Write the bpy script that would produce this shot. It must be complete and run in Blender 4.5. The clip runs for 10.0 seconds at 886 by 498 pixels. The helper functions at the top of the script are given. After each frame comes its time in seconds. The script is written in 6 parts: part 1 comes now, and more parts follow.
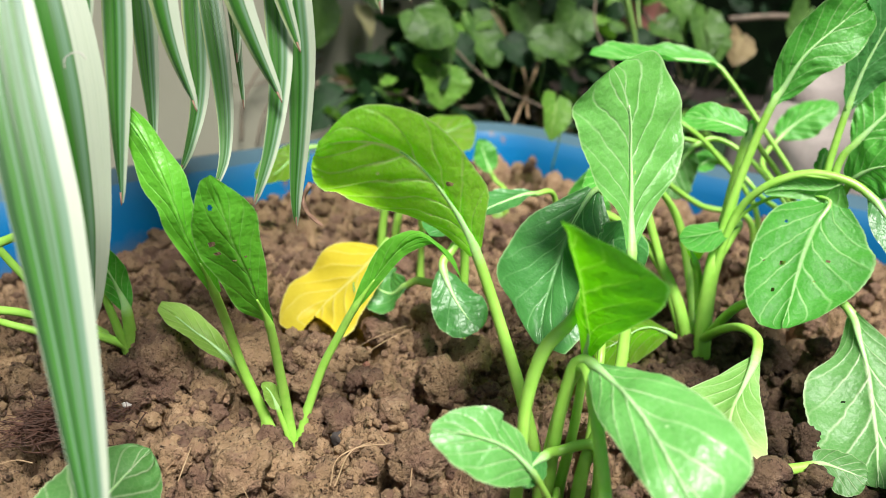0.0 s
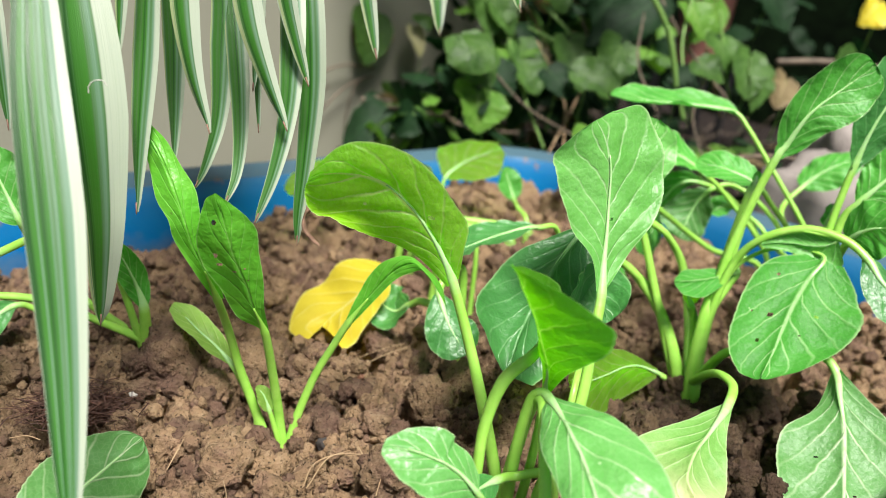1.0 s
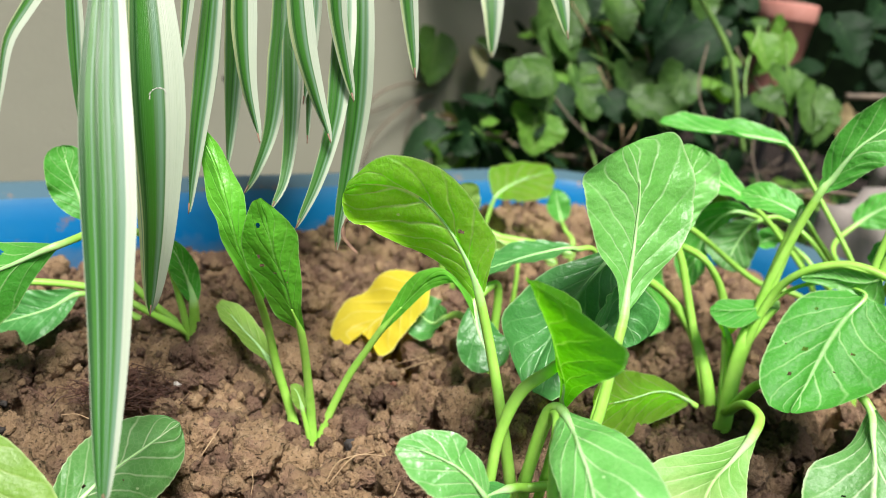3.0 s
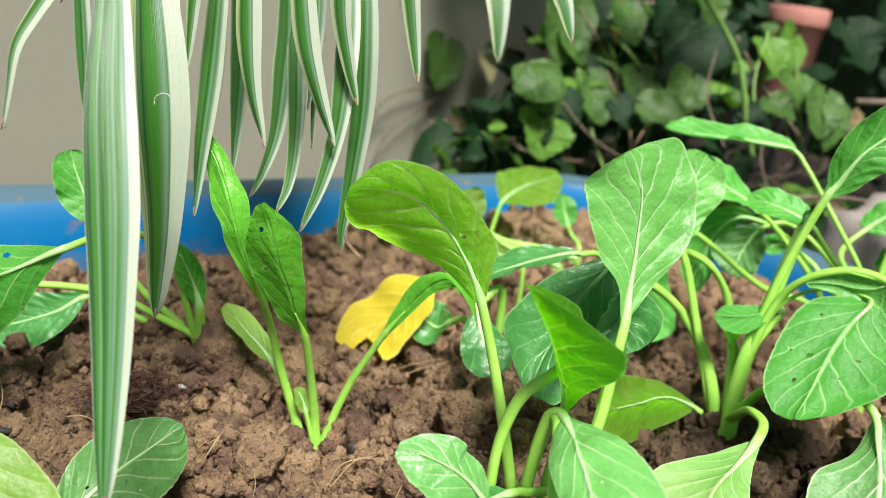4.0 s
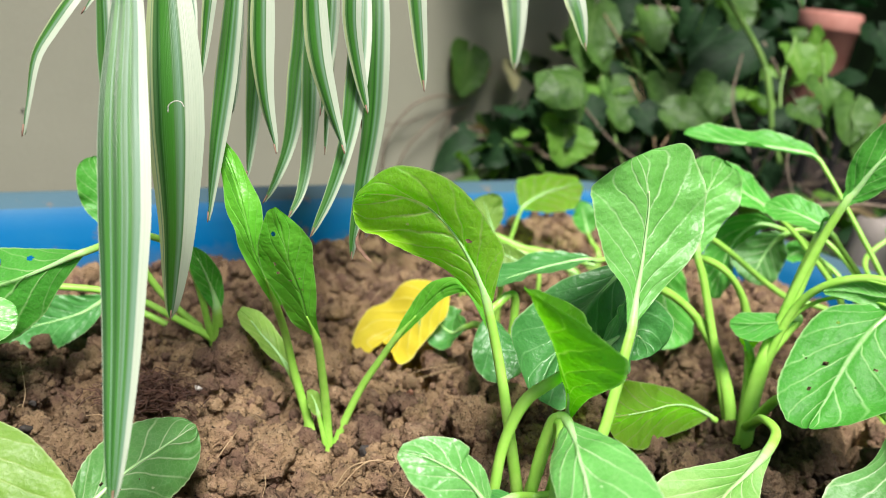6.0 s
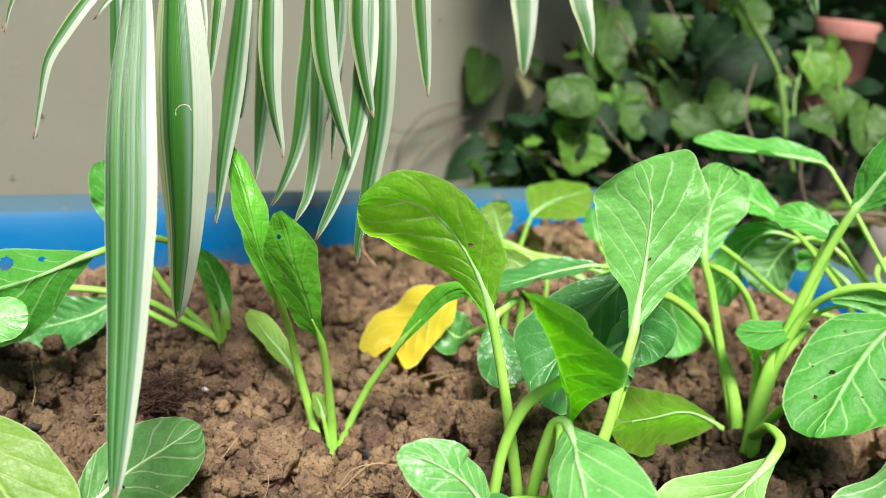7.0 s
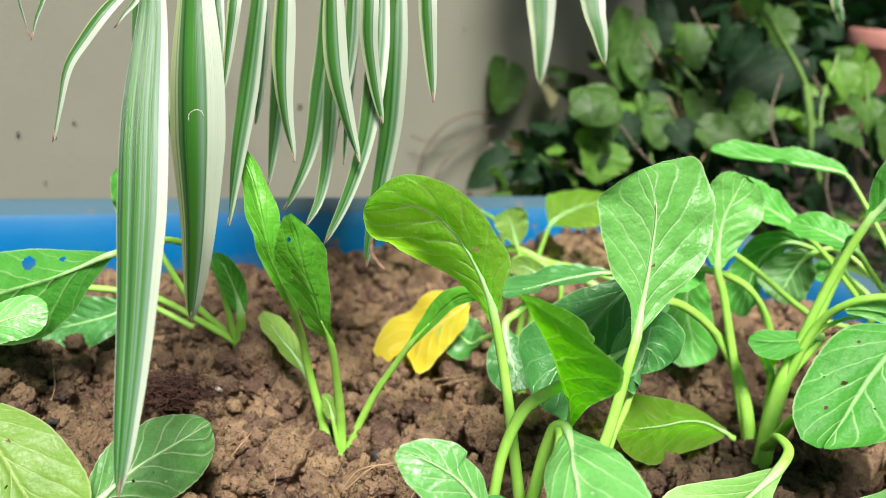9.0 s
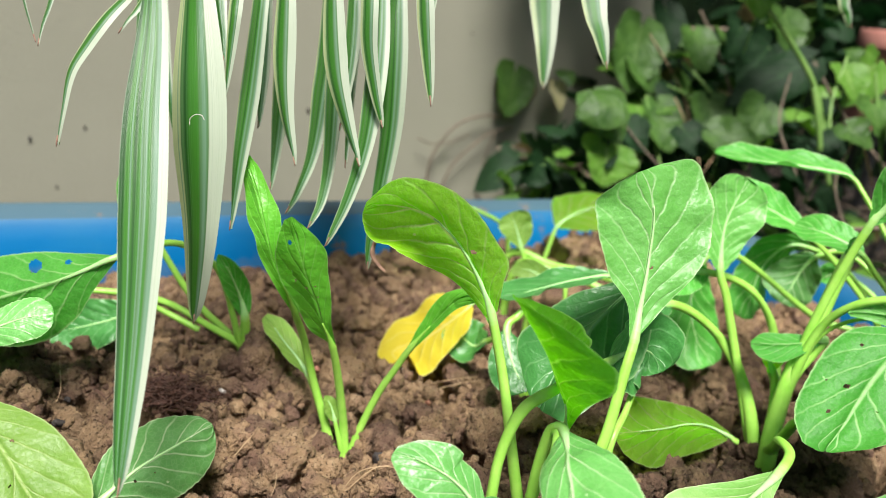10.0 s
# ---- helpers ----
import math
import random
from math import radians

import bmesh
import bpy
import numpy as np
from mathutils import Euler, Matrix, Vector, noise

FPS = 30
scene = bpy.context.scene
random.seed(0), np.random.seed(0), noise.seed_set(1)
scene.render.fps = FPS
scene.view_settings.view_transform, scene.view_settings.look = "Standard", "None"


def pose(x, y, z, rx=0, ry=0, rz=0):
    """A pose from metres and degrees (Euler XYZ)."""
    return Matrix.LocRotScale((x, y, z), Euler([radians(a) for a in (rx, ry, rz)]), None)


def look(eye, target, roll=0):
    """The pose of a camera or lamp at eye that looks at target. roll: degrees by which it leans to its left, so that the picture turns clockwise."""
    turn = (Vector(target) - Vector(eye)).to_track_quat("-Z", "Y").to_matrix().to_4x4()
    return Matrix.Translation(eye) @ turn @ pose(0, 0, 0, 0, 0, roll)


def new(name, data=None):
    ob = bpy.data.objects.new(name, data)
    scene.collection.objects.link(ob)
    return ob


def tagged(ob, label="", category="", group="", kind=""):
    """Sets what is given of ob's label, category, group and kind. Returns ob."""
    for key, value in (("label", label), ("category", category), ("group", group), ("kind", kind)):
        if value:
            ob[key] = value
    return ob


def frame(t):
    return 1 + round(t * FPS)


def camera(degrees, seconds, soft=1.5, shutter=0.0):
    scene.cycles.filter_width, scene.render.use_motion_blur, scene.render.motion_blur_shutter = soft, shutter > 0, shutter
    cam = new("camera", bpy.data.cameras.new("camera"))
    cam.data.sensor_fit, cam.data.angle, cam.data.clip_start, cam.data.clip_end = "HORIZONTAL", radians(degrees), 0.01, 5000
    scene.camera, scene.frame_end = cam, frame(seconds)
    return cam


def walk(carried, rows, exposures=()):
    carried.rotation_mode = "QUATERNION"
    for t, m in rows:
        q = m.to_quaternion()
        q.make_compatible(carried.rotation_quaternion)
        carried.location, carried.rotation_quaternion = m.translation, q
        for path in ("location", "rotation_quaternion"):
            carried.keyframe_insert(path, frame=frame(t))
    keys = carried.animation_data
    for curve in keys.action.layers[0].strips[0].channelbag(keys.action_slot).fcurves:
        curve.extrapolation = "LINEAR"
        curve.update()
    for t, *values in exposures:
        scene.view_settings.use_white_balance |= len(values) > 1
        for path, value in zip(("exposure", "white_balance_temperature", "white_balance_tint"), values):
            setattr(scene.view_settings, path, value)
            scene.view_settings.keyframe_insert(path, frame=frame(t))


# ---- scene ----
cam = camera(61.6, 10.0, soft=0.5)
# seconds, eye in metres, turn in degrees
PATH = [
    (0.0, -0.0554, -0.3922, 0.2738, 69.94, -3.53, -18.56),
    (0.5, -0.0383, -0.4111, 0.2849, 69.95, -5.53, -15.78),
    (1.0, -0.0281, -0.423, 0.294, 70.51, -6.51, -13.28),
    (1.5, -0.023, -0.4314, 0.2973, 70.36, -7.02, -11.12),
    (2.0, -0.0194, -0.4373, 0.2974, 70.72, -7.67, -9.32),
    (2.5, -0.0166, -0.4404, 0.2973, 71.12, -7.92, -8.32),
    (4.0, -0.0102, -0.4441, 0.2987, 71.58, -7.96, -6.91),
    (4.5, -0.0074, -0.4452, 0.2995, 71.66, -7.82, -6.41),
    (5.0, -0.0046, -0.4465, 0.3001, 71.67, -7.7, -5.88),
    (5.5, -0.0015, -0.4481, 0.3005, 71.69, -7.55, -5.26),
    (7.0, 0.0087, -0.4538, 0.3, 72.3, -7.56, -3.31),
    (7.5, 0.0119, -0.4558, 0.2998, 72.44, -7.63, -2.69),
    (8.0, 0.0155, -0.4577, 0.3, 72.56, -7.57, -2.03),
    (8.5, 0.019, -0.4592, 0.3001, 72.61, -7.52, -1.43),
    (9.0, 0.0225, -0.4607, 0.3004, 72.74, -7.49, -0.9),
    (9.5, 0.0266, -0.4622, 0.301, 72.82, -7.37, -0.37),
    (10.0, 0.0301, -0.4631, 0.3019, 72.86, -7.17, -0.0),
]
walk(cam, [(t, pose(*place)) for t, *place in PATH])
cam.data.dof.use_dof, cam.data.dof.focus_distance, cam.data.dof.aperture_fstop = True, 0.42, 6.2

# ---- light: an overcast garden, the brightest sky above and to the left ----
world = bpy.data.worlds.new("overcast")
scene.world = world
world.use_nodes = True
wn = world.node_tree.nodes
sky = wn.new("ShaderNodeTexSky")
sky.sky_type, sky.sun_disc = "NISHITA", False
sky.sun_elevation, sky.sun_rotation = radians(61), radians(177)
sky.air_density, sky.dust_density = 1.0, 4.0
world.node_tree.links.new(sky.outputs[0], wn["Background"].inputs[0])
wn["Background"].inputs[1].default_value = 0.060
sun = new("sun", bpy.data.lights.new("sun", "SUN"))
sun.data.energy, sun.data.angle, sun.data.color = 7.3, radians(18), (1.0, 0.97, 0.92)
sun.matrix_world = look((0.05, -0.95, 1.75), (0, 0, 0))

# ---- materials ----
def links(mat):
    return mat.node_tree.nodes, mat.node_tree.links


def math_node(mat, op, a, b=None, c=None, clamp=False):
    n, lk = links(mat)
    m = n.new("ShaderNodeMath")
    m.operation, m.use_clamp = op, clamp
    for i, v in enumerate((a, b, c)):
        if v is None:
            continue
        if isinstance(v, (int, float)):
            m.inputs[i].default_value = v
        else:
            lk.new(v, m.inputs[i])
    return m.outputs[0]


def mix_node(mat, f, a, b):
    n, lk = links(mat)
    m = n.new("ShaderNodeMix")
    m.data_type = "RGBA"
    for sock, v in ((m.inputs[0], f), (m.inputs[6], a), (m.inputs[7], b)):
        if isinstance(v, tuple):
            sock.default_value = (*v, 1)
        elif isinstance(v, (int, float)):
            sock.default_value = v
        else:
            lk.new(v, sock)
    return m.outputs[2]


def noise_node(mat, scale, detail=3, rough=0.55, coords="Object", offset=None):
    n, lk = links(mat)
    tc = n.new("ShaderNodeNewGeometry" if coords == "Position" else "ShaderNodeTexCoord")
    t = n.new("ShaderNodeTexNoise")
    t.inputs["Scale"].default_value, t.inputs["Detail"].default_value, t.inputs["Roughness"].default_value = scale, detail, rough
    lk.new(tc.outputs[coords], t.inputs["Vector"])
    return t.outputs[0]


def ramp_node(mat, fac, stops):
    n, lk = links(mat)
    r = n.new("ShaderNodeValToRGB")
    while len(r.color_ramp.elements) < len(stops):
        r.color_ramp.elements.new(0.5)
    for e, (p, c) in zip(r.color_ramp.elements, stops):
        e.position, e.color = p, (*c, 1)
    lk.new(fac, r.inputs[0])
    return r.outputs[0]


def bump_node(mat, height, strength, distance):
    n, lk = links(mat)
    b = n.new("ShaderNodeBump")
    b.inputs["Strength"].default_value, b.inputs["Distance"].default_value = strength, distance
    lk.new(height, b.inputs["Height"])
    return b.outputs[0]


def surface(name, rough=0.6, metal=0.0):
    mat = bpy.data.materials.new(name)
    mat.use_nodes = True
    p = mat.node_tree.nodes["Principled BSDF"]
    p.inputs["Roughness"].default_value, p.inputs["Metallic"].default_value = rough, metal
    return mat, p


def leaf_material(name, light, dark, vein, rough=0.38, glow=0.3, tip=None, veins=5.5, bump=0.85, gloss=0.5):
    """Leaf: the pale midrib and curved side veins, mottling at two scales, light that shines through."""
    mat, p = surface(name, rough)
    p.inputs["Specular IOR Level"].default_value = gloss
    n, lk = links(mat)
    uv = n.new("ShaderNodeUVMap")
    sep = n.new("ShaderNodeSeparateXYZ")
    lk.new(uv.outputs[0], sep.inputs[0])
    info = n.new("ShaderNodeObjectInfo")
    across = math_node(mat, "SUBTRACT", math_node(mat, "MULTIPLY", sep.outputs[0], 2.0), 1.0)
    away = math_node(mat, "ABSOLUTE", across)
    wob = math_node(mat, "MULTIPLY", math_node(mat, "SUBTRACT", noise_node(mat, 60, 2), 0.5), 0.5)
    side = math_node(mat, "GREATER_THAN", across, 0.0)
    run = math_node(mat, "SUBTRACT", math_node(mat, "MULTIPLY", sep.outputs[1], veins), math_node(mat, "MULTIPLY", math_node(mat, "POWER", away, 0.8), 2.3))
    run = math_node(mat, "ADD", math_node(mat, "ADD", run, wob), math_node(mat, "MULTIPLY", side, 0.42))
    tri = math_node(mat, "MULTIPLY", math_node(mat, "ABSOLUTE", math_node(mat, "SUBTRACT", math_node(mat, "FRACT", run), 0.5)), 2.0)
    line = math_node(mat, "MULTIPLY", math_node(mat, "SUBTRACT", tri, 0.83), 7.0, clamp=True)
    line = math_node(mat, "MULTIPLY", line, math_node(mat, "SUBTRACT", 1.0, math_node(mat, "MULTIPLY", away, 0.75)), clamp=True)
    rib_w = math_node(mat, "SUBTRACT", 0.085, math_node(mat, "MULTIPLY", sep.outputs[1], 0.07))
    rib = math_node(mat, "SUBTRACT", 1.0, math_node(mat, "DIVIDE", away, rib_w), clamp=True)
    rib = math_node(mat, "MULTIPLY", rib, 1.6, clamp=True)
    vmask = math_node(mat, "MAXIMUM", math_node(mat, "MULTIPLY", math_node(mat, "MULTIPLY", line, 1.0), math_node(mat, "MULTIPLY", noise_node(mat, 45, 2), 1.7)), rib)
    fine = noise_node(mat, 350, 4, 0.6)
    broad = noise_node(mat, 38, 3, 0.6)
    vor = n.new("ShaderNodeTexVoronoi")
    vor.feature, vor.inputs["Scale"].default_value = "DISTANCE_TO_EDGE", 330
    tc = n.new("ShaderNodeTexCoord")
    lk.new(tc.outputs["Object"], vor.inputs["Vector"])
    base = mix_node(mat, math_node(mat, "MULTIPLY", math_node(mat, "SUBTRACT", broad, 0.28), 2.0, clamp=True), dark, light)
    base = mix_node(mat, math_node(mat, "MULTIPLY", math_node(mat, "SUBTRACT", fine, 0.4), 1.1, clamp=True), base, dark)
    # the fine net between the veins, and the thin pale margin
    net = math_node(mat, "SUBTRACT", 1.0, math_node(mat, "MULTIPLY", vor.outputs["Distance"], 9.0), clamp=True)
    base = mix_node(mat, math_node(mat, "MULTIPLY", net, 0.07), base, vein)
    margin = math_node(mat, "MULTIPLY", math_node(mat, "SUBTRACT", away, 0.955), 28.0, clamp=True)
    pale = tuple(0.5 * k + 0.5 * w for k, w in zip(vein, (0.74, 0.84, 0.50)))
    base = mix_node(mat, math_node(mat, "MULTIPLY", margin, 0.45), base, pale if name.startswith("leaf") else vein)
    if tip:
        edge = math_node(mat, "ADD", math_node(mat, "MULTIPLY", math_node(mat, "POWER", sep.outputs[1], 5.0), 1.2), math_node(mat, "MULTIPLY", math_node(mat, "SUBTRACT", broad, 0.55), 0.7), clamp=True)
        base = mix_node(mat, edge, base, tip)
    # specks and small scars
    spots = math_node(mat, "MULTIPLY", math_node(mat, "SUBTRACT", noise_node(mat, 240, 1), 0.76), 12.0, clamp=True)
    base = mix_node(mat, math_node(mat, "MULTIPLY", spots, 0.6), base, vein)
    scars = math_node(mat, "MULTIPLY", math_node(mat, "SUBTRACT", noise_node(mat, 170, 1), 0.79), 16.0, clamp=True)
    base = mix_node(mat, math_node(mat, "MULTIPLY", scars, 0.7), base, (0.06, 0.05, 0.02))
    col = mix_node(mat, math_node(mat, "MULTIPLY", vmask, 0.78), base, vein)
    hsv = n.new("ShaderNodeHueSaturation")
    lk.new(col, hsv.inputs["Color"])
    lk.new(math_node(mat, "ADD", math_node(mat, "MULTIPLY", info.outputs["Random"], 0.3), 0.85), hsv.inputs["Value"])
    lk.new(hsv.outputs[0], p.inputs["Base Color"])
    relief = math_node(mat, "ADD", math_node(mat, "MULTIPLY", line, -0.25), math_node(mat, "MULTIPLY", noise_node(mat, 70, 3), 2.4))
    relief = math_node(mat, "ADD", relief, math_node(mat, "MULTIPLY", noise_node(mat, 210, 2, 0.5), 0.4))
    relief = math_node(mat, "ADD", relief, math_node(mat, "MULTIPLY", math_node(mat, "MINIMUM", vor.outputs["Distance"], 0.12), 0.35))
    dents = bump_node(mat, relief, bump, 0.0012)
    lk.new(dents, p.inputs["Normal"])
    lk.new(math_node(mat, "ADD", math_node(mat, "MULTIPLY", fine, 0.25), rough - 0.1), p.inputs["Roughness"])
    tr = n.new("ShaderNodeBsdfTranslucent")
    boost = n.new("ShaderNodeHueSaturation")
    boost.inputs["Value"].default_value, boost.inputs["Saturation"].default_value, boost.inputs["Hue"].default_value = 1.7, 1.1, 0.505
    lk.new(hsv.outputs[0], boost.inputs["Color"])
    lk.new(boost.outputs[0], tr.inputs["Color"])
    lk.new(dents, tr.inputs["Normal"])
    mixer = n.new("ShaderNodeMixShader")
    mixer.inputs[0].default_value = glow
    lk.new(p.outputs[0], mixer.inputs[1])
    lk.new(tr.outputs[0], mixer.inputs[2])
    lk.new(mixer.outputs[0], n["Material Output"].inputs[0])
    return mat


LEAF = {
    "leaf": leaf_material("leaf_green", (0.125, 0.47, 0.070), (0.066, 0.33, 0.034), (0.44, 0.70, 0.29), 0.42, 0.27, gloss=0.42),
    "leaf_light": leaf_material("leaf_light", (0.225, 0.59, 0.14), (0.135, 0.45, 0.07), (0.53, 0.77, 0.40), 0.38, 0.32),
    "leaf_mature": leaf_material("leaf_mature", (0.135, 0.34, 0.095), (0.085, 0.25, 0.056), (0.56, 0.68, 0.42), 0.45, 0.22),
    "leaf_deep": leaf_material("leaf_deep", (0.085, 0.37, 0.045), (0.048, 0.26, 0.026), (0.40, 0.67, 0.27), 0.50, 0.25, gloss=0.35),
    "leaf_glossy": leaf_material("leaf_glossy", (0.20, 0.52, 0.14), (0.12, 0.41, 0.08), (0.64, 0.82, 0.48), 0.33, 0.22, gloss=0.6),
    "leaf_young": leaf_material("leaf_young", (0.165, 0.51, 0.045), (0.10, 0.40, 0.028), (0.24, 0.54, 0.11), 0.36, 0.3),
    "leaf_lime": leaf_material("leaf_lime", (0.445, 0.79, 0.11), (0.325, 0.69, 0.065), (0.76, 0.90, 0.42), 0.36, 0.80, bump=1.3),
    "leaf_folded": leaf_material("leaf_folded", (0.165, 0.48, 0.030), (0.11, 0.38, 0.020), (0.32, 0.58, 0.11), 0.36, 0.55),
    "leaf_dark": leaf_material("leaf_dark", (0.085, 0.31, 0.075), (0.045, 0.20, 0.040), (0.19, 0.42, 0.16), 0.36, 0.2, gloss=0.65),
    "leaf_pale": leaf_material("leaf_pale", (0.27, 0.46, 0.085), (0.18, 0.35, 0.05), (0.40, 0.54, 0.17), 0.45, 0.3),
    "leaf_yellowing": leaf_material("leaf_yellowing", (0.26, 0.53, 0.13), (0.17, 0.42, 0.075), (0.54, 0.72, 0.34), 0.5, 0.35, tip=(0.74, 0.72, 0.40)),
    "leaf_yellow": leaf_material("leaf_yellow", (0.82, 0.70, 0.05), (0.76, 0.60, 0.03), (0.86, 0.78, 0.24), 0.5, 0.25, bump=0.25),
    "vine": leaf_material("vine_green", (0.088, 0.185, 0.036), (0.033, 0.085, 0.016), (0.11, 0.19, 0.055), 0.42, 0.2, veins=4.0, gloss=0.25),
    "vine_lime": leaf_material("vine_lime", (0.175, 0.36, 0.052), (0.085, 0.22, 0.026), (0.28, 0.42, 0.13), 0.42, 0.3, veins=4.0, gloss=0.25),
    # near-black: the deep shade between the vines, put into a leaf colour
    "vine_shaded": leaf_material("vine_shaded", (0.010, 0.040, 0.010), (0.004, 0.018, 0.005), (0.02, 0.06, 0.018), 0.6, 0.15, veins=4.0, gloss=0.25),
    "vine_cream": leaf_material("vine_cream", (0.52, 0.49, 0.27), (0.40, 0.38, 0.18), (0.56, 0.54, 0.34), 0.6, 0.2, bump=0.25),
    "vine_dry": leaf_material("vine_dry", (0.26, 0.20, 0.10), (0.13, 0.095, 0.05), (0.34, 0.28, 0.15), 0.6, 0.2, veins=4.0, gloss=0.25),
}


def stalk_material(name, dark, light):
    mat, p = surface(name, 0.36)
    n, lk = links(mat)
    streak = noise_node(mat, 120, 3)
    col = mix_node(mat, streak, dark, light)
    lk.new(col, p.inputs["Base Color"])
    p.inputs["Subsurface Weight"].default_value = 0.085
    p.inputs["Subsurface Radius"].default_value = (0.003, 0.004, 0.001)
    lk.new(bump_node(mat, noise_node(mat, 500, 2), 0.25, 0.0004), p.inputs["Normal"])
    return mat


DEEP, GREEN, GREY, PALE, CREAM, WHITE = (0.016, 0.085, 0.012), (0.048, 0.20, 0.020), (0.075, 0.19, 0.052), (0.165, 0.30, 0.19), (0.46, 0.54, 0.27), (0.52, 0.59, 0.46)


def striped_material(name, bands):
    """Ribbon leaf: cream margins, green and grey-green bands that run along it."""
    mat, p = surface(name, 0.34)
    n, lk = links(mat)
    uv = n.new("ShaderNodeUVMap")
    sep = n.new("ShaderNodeSeparateXYZ")
    lk.new(uv.outputs[0], sep.inputs[0])
    info = n.new("ShaderNodeObjectInfo")
    lines = n.new("ShaderNodeTexNoise")
    lines.noise_dimensions = "2D"
    lines.inputs["Scale"].default_value, lines.inputs["Detail"].default_value = 1.0, 3
    comb = n.new("ShaderNodeCombineXYZ")
    lk.new(math_node(mat, "MULTIPLY", sep.outputs[0], 22.0), comb.inputs[0])
    lk.new(math_node(mat, "ADD", math_node(mat, "MULTIPLY", sep.outputs[1], 1.6), math_node(mat, "MULTIPLY", info.outputs["Random"], 40.0)), comb.inputs[1])
    lk.new(comb.outputs[0], lines.inputs["Vector"])
    shift = math_node(mat, "MULTIPLY", math_node(mat, "SUBTRACT", info.outputs["Random"], 0.5), 0.07)
    across = math_node(mat, "ADD", sep.outputs[0], math_node(mat, "ADD", shift, math_node(mat, "MULTIPLY", math_node(mat, "SUBTRACT", lines.outputs[0], 0.5), 0.05)))
    col = ramp_node(mat, across, bands)
    hair = n.new("ShaderNodeTexNoise")
    hair.noise_dimensions = "2D"
    hair.inputs["Scale"].default_value, hair.inputs["Detail"].default_value = 1.0, 2
    comb3 = n.new("ShaderNodeCombineXYZ")
    lk.new(math_node(mat, "MULTIPLY", sep.outputs[0], 75.0), comb3.inputs[0])
    lk.new(math_node(mat, "ADD", math_node(mat, "MULTIPLY", sep.outputs[1], 2.2), math_node(mat, "MULTIPLY", info.outputs["Random"], 90.0)), comb3.inputs[1])
    lk.new(comb3.outputs[0], hair.inputs["Vector"])
    col = mix_node(mat, math_node(mat, "MULTIPLY", math_node(mat, "SUBTRACT", hair.outputs[0], 0.62), 1.6, clamp=True), col, PALE)
    col = mix_node(mat, math_node(mat, "MULTIPLY", math_node(mat, "SUBTRACT", 0.40, hair.outputs[0]), 0.8, clamp=True), col, GREEN)
    lk.new(col, p.inputs["Base Color"])
    fine = n.new("ShaderNodeTexNoise")
    fine.noise_dimensions = "2D"
    fine.inputs["Scale"].default_value = 1.0
    comb2 = n.new("ShaderNodeCombineXYZ")
    lk.new(math_node(mat, "MULTIPLY", sep.outputs[0], 60.0), comb2.inputs[0])
    lk.new(math_node(mat, "MULTIPLY", sep.outputs[1], 3.0), comb2.inputs[1])
    lk.new(comb2.outputs[0], fine.inputs["Vector"])
    lk.new(bump_node(mat, fine.outputs[0], 0.4, 0.0005), p.inputs["Normal"])
    tr = n.new("ShaderNodeBsdfTranslucent")
    lk.new(col, tr.inputs["Color"])
    mixer = n.new("ShaderNodeMixShader")
    mixer.inputs[0].default_value = 0.26
    lk.new(p.outputs[0], mixer.inputs[1])
    lk.new(tr.outputs[0], mixer.inputs[2])
    lk.new(mixer.outputs[0], n["Material Output"].inputs[0])
    return mat


